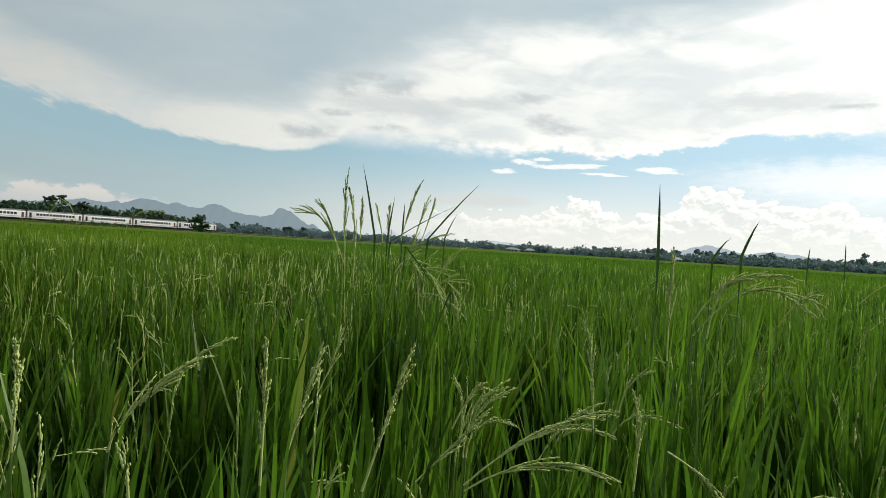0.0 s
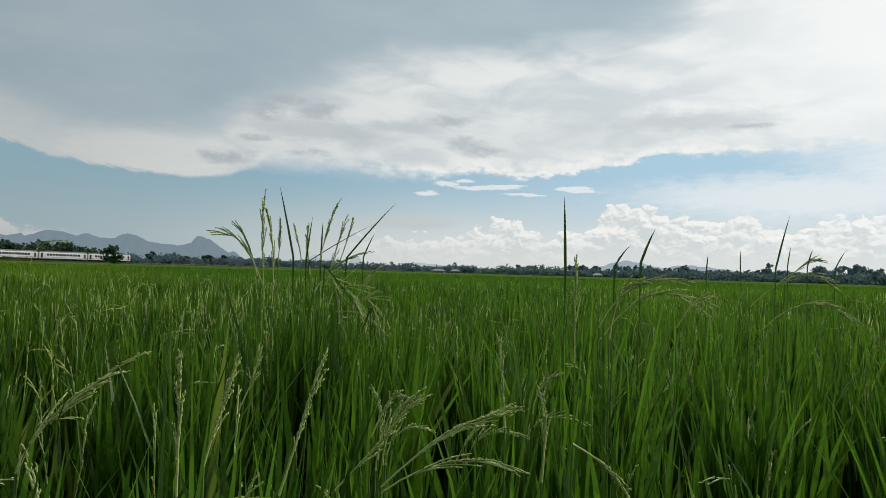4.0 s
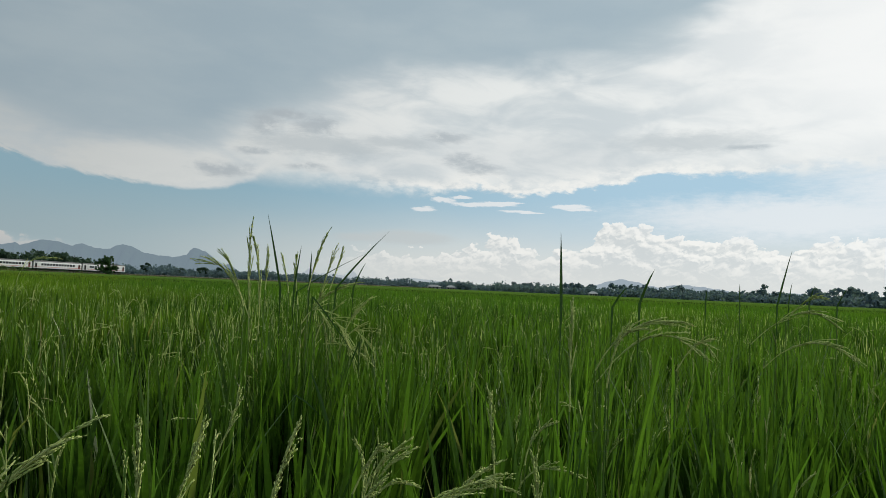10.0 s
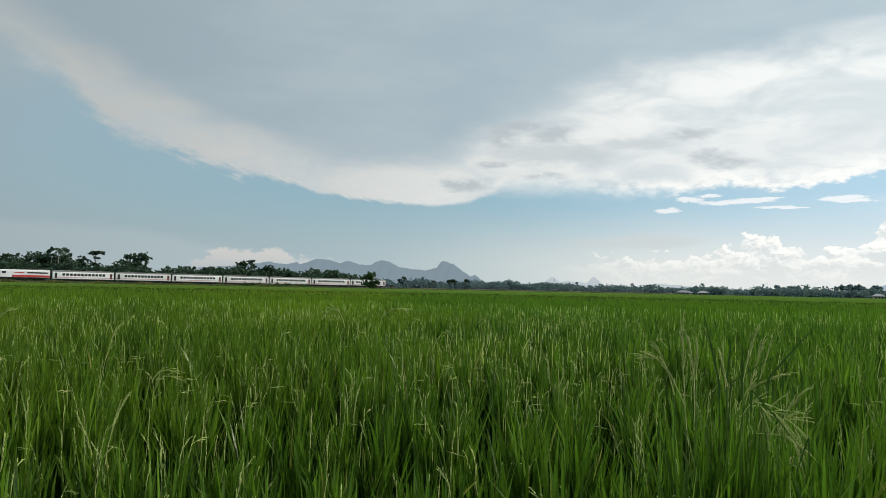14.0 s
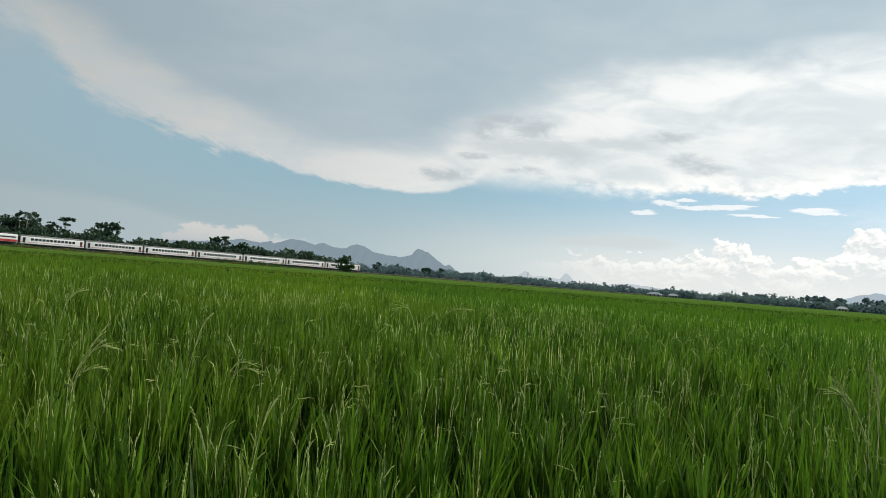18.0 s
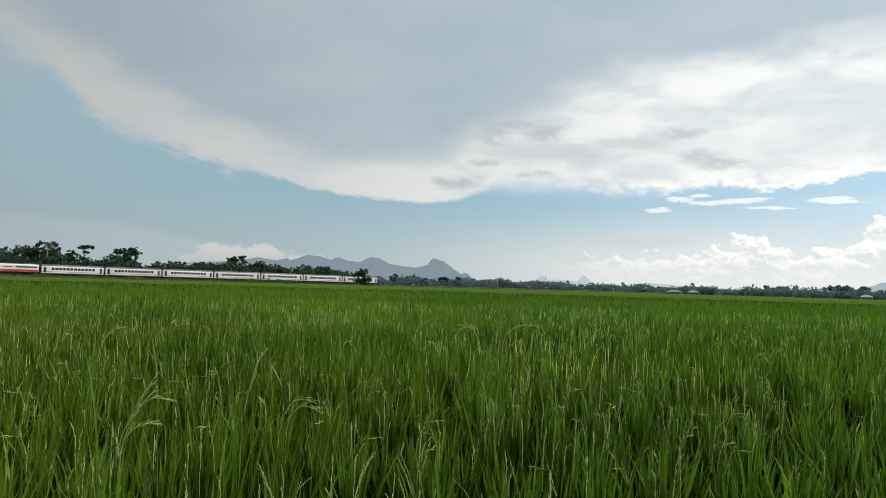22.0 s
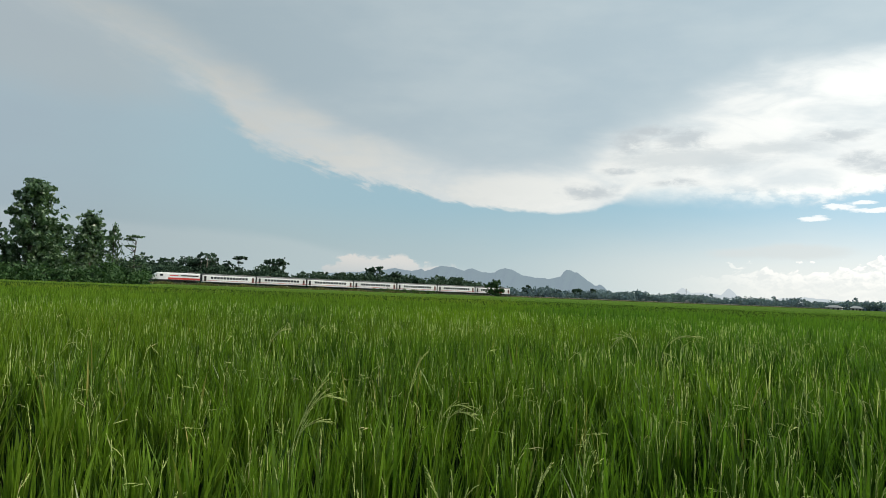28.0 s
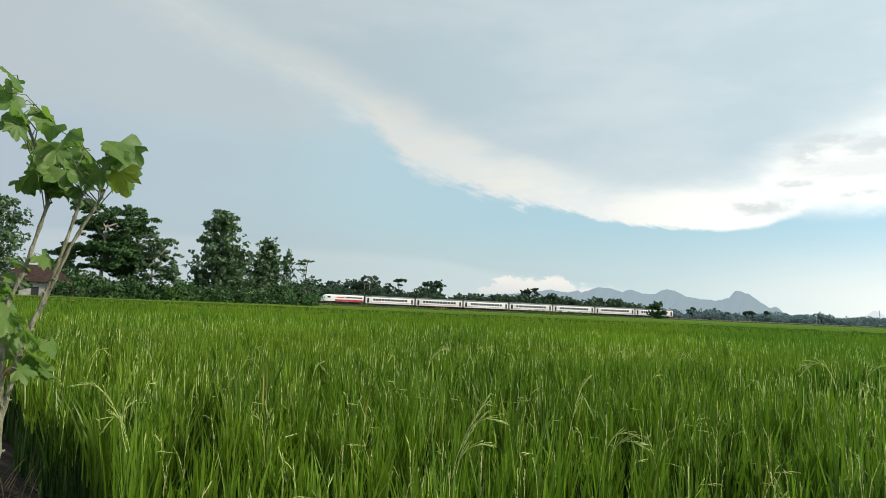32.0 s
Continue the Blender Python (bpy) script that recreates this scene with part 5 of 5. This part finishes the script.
tall_leaves(
    ((-0.176, 1.764, 1.263), (-0.216, 1.758, 1.446), 0.011),
    ((-0.148, 1.819, 1.262), (-0.135, 1.821, 1.373), 0.009),
    ((-0.110, 1.824, 1.274), (-0.108, 1.824, 1.361), 0.009),
    ((-0.042, 1.840, 1.267), (0.090, 1.845, 1.424), 0.012),
    ((-0.139, 1.810, 1.255), (0.032, 1.824, 1.361), 0.009),
    ((0.002, 1.883, 1.270), (0.033, 1.884, 1.340), 0.008),
    ((0.426, 1.366, 1.253), (0.421, 1.367, 1.402), 0.013),
    ((0.572, 1.323, 1.266), (0.598, 1.313, 1.336), 0.012),
    ((0.516, 1.321, 1.257), (0.545, 1.311, 1.300), 0.010),)
tall_leaves(
    ((1.117, 1.728, 1.270), (1.146, 1.711, 1.417), 0.012),
    ((1.089, 2.060, 1.264), (1.093, 2.058, 1.315), 0.010),
    ((1.276, 2.189, 1.279), (1.275, 2.190, 1.340), 0.010),
    ((1.239, 1.865, 1.280), (1.246, 1.861, 1.339), 0.009),
    ((1.283, 1.838, 1.282), (1.295, 1.830, 1.334), 0.010),
    ((1.399, 1.880, 1.277), (1.424, 1.863, 1.336), 0.010),
    ((-0.031, 1.480, 0.989), (-0.071, 1.476, 1.096), 0.018),
    ((-0.103, 1.496, 1.043), (-0.045, 1.499, 0.997), 0.016),)
tall_heads(
    ((-0.251, 1.802, 1.127), (-0.259, 1.801, 1.280), (-0.261, 1.800, 1.392)),
    ((-0.231, 1.806, 1.127), (-0.230, 1.806, 1.280), (-0.248, 1.803, 1.366)),
    ((-0.223, 1.838, 1.255), (-0.221, 1.838, 1.298), (-0.220, 1.838, 1.349)),
    ((-0.155, 1.767, 1.250), (-0.162, 1.766, 1.292), (-0.173, 1.765, 1.334)),
    ((-0.111, 1.803, 1.259), (-0.098, 1.805, 1.324), (-0.076, 1.807, 1.392)),
    ((-0.253, 1.802, 1.183), (-0.300, 1.790, 1.292), (-0.346, 1.775, 1.316)),
    ((-0.277, 1.848, 1.210), (-0.300, 1.841, 1.290), (-0.322, 1.832, 1.330)),
    ((-0.060, 1.859, 1.262), (-0.045, 1.860, 1.307), (-0.033, 1.861, 1.360)),
    ((-0.121, 1.772, 1.174), (-0.077, 1.777, 1.232), (-0.058, 1.778, 1.134)),)
tall_heads(
    ((-0.085, 1.776, 1.133), (-0.049, 1.779, 1.219), (0.012, 1.783, 1.092)),
    ((-0.021, 1.831, 1.131), (0.005, 1.833, 1.198), (0.039, 1.834, 1.236)),
    ((0.488, 1.329, 1.131), (0.539, 1.313, 1.218), (0.617, 1.285, 1.234)),
    ((0.508, 1.375, 1.103), (0.593, 1.347, 1.213), (0.673, 1.315, 1.190)),
    ((0.673, 1.370, 1.131), (0.709, 1.354, 1.198), (0.730, 1.345, 1.182)),
    ((1.233, 1.868, 1.229), (1.272, 1.844, 1.290), (1.298, 1.828, 1.299)),
    ((1.103, 1.828, 1.161), (1.194, 1.775, 1.263), (1.257, 1.735, 1.247)),
    ((1.132, 1.812, 1.098), (1.220, 1.759, 1.192), (1.305, 1.702, 1.151)),
    ((-0.389, 0.641, 1.034), (-0.388, 0.642, 1.087), (-0.389, 0.641, 1.123)),)
tall_heads(
    ((-0.318, 0.679, 1.027), (-0.302, 0.687, 1.071), (-0.237, 0.711, 1.128)),
    ((-0.166, 0.680, 1.003), (-0.166, 0.680, 1.070), (-0.167, 0.680, 1.126)),
    ((-0.065, 0.677, 1.005), (-0.047, 0.678, 1.067), (-0.032, 0.679, 1.123)),
    ((0.041, 0.799, 0.975), (0.102, 0.793, 1.032), (0.172, 0.781, 1.069)),
    ((0.041, 0.799, 0.968), (0.110, 0.792, 1.010), (0.179, 0.780, 1.008)),
    ((0.242, 0.815, 0.975), (0.245, 0.814, 1.029), (0.241, 0.815, 1.075)),
    ((0.216, 0.925, 1.018), (0.212, 0.926, 1.070), (0.206, 0.927, 1.127)),
    ((0.029, 1.000, 0.986), (0.051, 0.999, 1.037), (0.062, 0.998, 1.046)),
    ((0.292, 0.851, 1.014), (0.330, 0.837, 0.993), (0.349, 0.830, 0.969)),)
tall_heads(
    ((-0.021, 0.900, 0.936), (0.021, 0.900, 0.983), (0.055, 0.898, 1.022)),
    ((-0.155, 0.745, 1.015), (-0.143, 0.748, 1.065), (-0.129, 0.753, 1.115)),
    ((0.039, 1.084, 0.913), (0.052, 1.084, 0.989), (0.093, 1.085, 1.028)),
    ((0.146, 0.984, 0.933), (0.175, 0.982, 0.997), (0.214, 0.978, 1.030)),
    ((-2.708, 1.856, 1.030), (-2.691, 1.868, 1.135), (-2.638, 1.906, 1.254)),
    ((-2.708, 1.856, 1.030), (-2.684, 1.873, 1.118), (-2.634, 1.909, 1.133)),
    ((-2.699, 1.862, 1.045), (-2.669, 1.884, 1.192), (-2.618, 1.920, 1.207)),
    ((-2.669, 2.917, 0.849), (-2.655, 2.924, 1.015), (-2.564, 2.962, 1.009)),
    ((-2.701, 2.902, 0.825), (-2.678, 2.913, 1.032), (-2.582, 2.955, 1.046)),)
tall_heads(
    ((-2.696, 2.570, 1.004), (-2.667, 2.585, 1.202), (-2.641, 2.599, 1.264)),
    ((-0.031, 1.903, 1.098), (0.018, 1.894, 1.177), (0.047, 1.889, 1.082)),
    ((-4.115, 1.668, 0.915), (-4.135, 1.633, 1.058), (-4.154, 1.599, 1.037)),
    ((-4.295, 1.756, 0.921), (-4.339, 1.677, 1.131), (-4.383, 1.592, 1.155)),)
tall_leaves(((0.36, 1.04, 1.07), (0.60, 0.98, 1.09), 0.006), ((0.37, 1.04, 1.045), (0.58, 0.98, 1.03), 0.006))
tall_leaves(
            ((-2.680, 1.877, 1.105), (-2.586, 1.941, 1.001), 0.009),
            ((-2.732, 1.774, 1.084), (-2.648, 1.838, 1.016), 0.009),
            ((-2.711, 1.854, 1.078), (-2.744, 1.828, 0.984), 0.008),
            ((-2.699, 2.021, 1.104), (-2.635, 2.060, 0.971), 0.009),
            ((-0.096, 1.772, 1.244), (0.016, 1.748, 1.101), 0.010),
            ((0.026, 1.734, 1.139), (-0.009, 1.732, 1.027), 0.009),)
tall_heads(
           ((0.049, 1.034, 0.936), (0.055, 1.034, 0.993), (0.098, 1.035, 1.030)),
           ((0.053, 1.034, 0.936), (0.063, 1.035, 0.985), (0.102, 1.035, 0.992)),
           ((0.041, 1.034, 0.944), (0.045, 1.034, 1.001), (0.037, 1.033, 1.038)),
           ((0.185, 1.081, 0.919), (0.201, 1.080, 0.972), (0.258, 1.073, 0.977)),
           ((0.306, 1.167, 0.949), (0.333, 1.161, 0.988), (0.390, 1.148, 0.981)),
           ((0.314, 1.165, 0.988), (0.322, 1.164, 1.031), (0.350, 1.158, 1.057)),
           ((-0.218, 1.282, 0.959), (-0.191, 1.286, 1.023), (-0.183, 1.287, 1.066)),
           ((0.435, 1.118, 1.127), (0.447, 1.114, 1.202), (0.469, 1.104, 1.222)),
           ((0.380, 1.138, 1.084), (0.379, 1.139, 1.177), (0.380, 1.138, 1.238)),
           ((-0.141, 1.868, 1.219), (-0.150, 1.868, 1.294), (-0.150, 1.868, 1.332)),)
tall_heads(
           ((-0.097, 1.862, 1.191), (-0.077, 1.859, 1.267), (-0.056, 1.856, 1.350)),
           ((-0.112, 1.864, 1.176), (-0.091, 1.861, 1.236), (-0.013, 1.849, 1.277)),
           ((-0.068, 1.858, 1.119), (-0.011, 1.849, 1.123), (0.044, 1.838, 1.090)),
           ((-0.054, 1.856, 1.179), (-0.019, 1.850, 1.166), (-0.004, 1.848, 1.123)),
           ((-2.268, 2.063, 0.706), (-2.281, 2.056, 0.845), (-2.323, 2.032, 0.974)),
           ((-1.926, 1.679, 0.936), (-1.915, 1.688, 1.053), (-1.894, 1.704, 1.119)),
           ((-3.547, 2.798, 1.177), (-3.531, 2.810, 1.284), (-3.491, 2.840, 1.326)),
           ((-1.885, 4.084, 1.208), (-1.844, 4.088, 1.334), (-1.714, 4.098, 1.356)),
           ((-3.778, 1.462, 0.993), (-3.793, 1.435, 1.102), (-3.783, 1.453, 1.146)),
           ((-1.936, 3.639, 1.247), (-1.979, 3.634, 1.365), (-2.044, 3.624, 1.336)),)



# ---- cassava plant on the bund ----
def palmate(rng, size, lobes=5):
    """A lobed leaf with its stalk's end at the origin, spreading along +x, drooping at the tips."""
    bm = bmesh.new()
    heart = bm.verts.new((0.0, 0, 0.0))
    rim = []
    fold = rng.uniform(0.15, 0.5)
    for k in range(lobes):
        a = (k - (lobes - 1) / 2) * (4.3 / lobes)
        ln = size * (1.0 - 0.13 * abs(k - (lobes - 1) / 2)) * rng.uniform(0.85, 1.12)
        half = 2.15 / lobes
        for s, da in ((0.64, -1.0), (0.78, -0.66), (0.88, -0.36), (1.0, rng.uniform(-0.1, 0.1)), (0.87, 0.38), (0.75, 0.68)):
            x, y = s * ln * math.cos(a + da * half), s * ln * math.sin(a + da * half)
            z = -fold * abs(y) - 0.28 * x * s + size * rng.uniform(-0.11, 0.11)
            rim.append(bm.verts.new((x, y, z)))
    for a, b in zip(rim, rim[1:]):
        bm.faces.new((heart, a, b))
    for f in bm.faces:
        f.smooth = True
    return bm


def cassava():
    rng = random.Random(15)
    root = tagged(new("cassava_plant"), "tall cassava plant with knobbly grey stems and lobed green leaves", "plant")
    ground = Vector((-3.385, 0.87, 0.12))
    stems = [[(-3.376, 0.905, 1.135), (-3.383, 0.891, 1.476), (-3.370, 0.924, 1.586), (-3.356, 0.956, 1.746), (-3.365, 0.934, 1.850), (-3.373, 0.916, 1.900), (-3.386, 0.881, 1.980)],
             [(-3.381, 0.896, 1.150), (-3.367, 0.930, 1.407), (-3.355, 0.957, 1.478), (-3.341, 0.989, 1.605), (-3.328, 1.017, 1.740), (-3.324, 1.027, 1.801)],
             [(-3.378, 0.902, 1.20), (-3.365, 0.934, 1.407), (-3.352, 0.964, 1.491), (-3.333, 1.008, 1.640), (-3.306, 1.063, 1.774), (-3.301, 1.073, 1.822)]]
    foot = [(0.0, -0.03), (0.02, 0.02), (-0.03, 0.02)]
    for (dx, dy), line in zip(foot, stems):
        pts = [Vector((ground.x + dx, ground.y + dy, 0.1)), Vector((ground.x + dx * 0.8, ground.y + dy, 0.6))] + [Vector(p) for p in line]
        path, rad = [], []
        total = sum((b - a).length for a, b in zip(pts, pts[1:]))
        run = 0
        for a, b in zip(pts, pts[1:]):
            n = max(2, int((b - a).length / 0.02))
            for i in range(n):
                p = a.lerp(b, i / n)
                s = (run + (b - a).length * i / n) / total
                knob = 0.0016 if (len(path) % 3 == 0) else 0.0
                path.append(p), rad.append(0.0088 - 0.0052 * s + knob)
            run += (b - a).length
        v, f = tube(path, rad, 8)
        st = link("stem", v, f, STEM, root, smooth=True)
        # leaf scars: small knobs up the stem
        cs = []
        for i in range(6, len(path) - 2, 3):
            t = rng.uniform(0, 6.28)
            o = Vector((math.cos(t), math.sin(t), 0.25))
            cs.append(tube([path[i], path[i] + o * (rad[i] + 0.006)], [0.005, 0.002], 5))
        v, f = join(cs)
        tagged(link("leaf_scars", v, f, STEM, st), "small knobs on the stem")

    def leaf_at(p, source, size, mat, label="", yaw=None, pitch=None):
        p, source = Vector(p), Vector(source)
        out = p - source
        az = math.atan2(out.y, out.x) if yaw is None else yaw
        q = [source, source.lerp(p, 0.5) + Vector((0, 0, 0.02)), p]
        v, f = tube(q, [0.0016, 0.0013, 0.0011], 5)
        link("leaf_stalk", v, f, STEM_GREEN, root)
        ob = part("leaf", palmate(rng, size, rng.choice((3, 5, 5))), mat, root, label)
        ob.matrix_basis = Matrix.Translation(p) @ Euler((rng.uniform(-0.8, 0.8), rng.uniform(-0.2, 1.0) if pitch is None else pitch, az)).to_matrix().to_4x4()

    # (middle of the cluster, stem end, how many, spread along the view's width, spread in height)
    side = Vector((0.36, 0.93, 0))
    deep = Vector((0.93, -0.36, 0))
    # the higher the stem's end, the younger its leaves
    for centre, end, n, w, h in (((-3.388, 0.885, 1.958), (-3.373, 0.916, 1.900), 12, 0.055, 0.045),
                                 ((-3.386, 0.845, 2.045), (-3.386, 0.881, 1.980), 3, 0.015, 0.015),
                                 ((-3.325, 1.02, 1.875), (-3.306, 1.063, 1.774), 15, 0.12, 0.065),
                                 ((-3.29, 1.085, 1.880), (-3.301, 1.073, 1.822), 7, 0.05, 0.065),
                                 ((-3.362, 0.94, 1.835), (-3.356, 0.956, 1.746), 7, 0.06, 0.045),
                                 ((-3.33, 1.01, 1.84), (-3.324, 1.027, 1.801), 6, 0.05, 0.04),
                                 ((-3.335, 1.0, 1.89), (-3.324, 1.027, 1.801), 4, 0.05, 0.03)):
        for k in range(n):
            p = Vector(centre) + side * rng.uniform(-w, w) + deep * rng.uniform(-0.1, 0.1) + Vector((0, 0, rng.uniform(-h, h)))
            leaf_at(p, Vector(end) + Vector((rng.uniform(-0.01, 0.01), rng.uniform(-0.01, 0.01), rng.uniform(-0.06, 0.10))), rng.uniform(0.047, 0.068) * (0.78 if centre[2] > 1.9 else 1.0), BIG_LEAF, yaw=rng.gauss(-0.37, 1.0), pitch=rng.uniform(0.45, 1.25))
    leaf_at((-3.205, 1.055, 1.835), (-3.301, 1.073, 1.80), 0.066, YELLOW_LEAF, "yellowing leaf hanging down", yaw=-0.37, pitch=1.1)
    leaf_at((-3.377, 0.906, 1.335), (-3.37, 0.92, 1.36), 0.035, BROWN_LEAF, "withered pinkish-brown leaf", pitch=1.0)
    for p in ((-3.385, 0.885, 1.50), (-3.40, 0.86, 1.54), (-3.371, 0.915, 1.42), (-3.36, 0.95, 1.37), (-3.35, 0.97, 1.34), (-3.395, 0.87, 1.38), (-3.345, 0.985, 1.40), (-3.38, 0.90, 1.60), (-3.36, 0.955, 1.615),
              (-3.40, 0.91, 1.46), (-3.33, 0.92, 1.43), (-3.42, 0.92, 1.39), (-3.34, 0.94, 1.37), (-3.30, 0.90, 1.34), (-3.34, 0.96, 1.32), (-3.35, 0.88, 1.46), (-3.38, 0.98, 1.35), (-3.41, 0.98, 1.40), (-3.38, 0.89, 1.54), (-3.41, 0.91, 1.57)):
        leaf_at(p, (p[0] - 0.015, p[1] - 0.03, p[2] - 0.03), rng.uniform(0.04, 0.062), BIG_LEAF)


cassava()
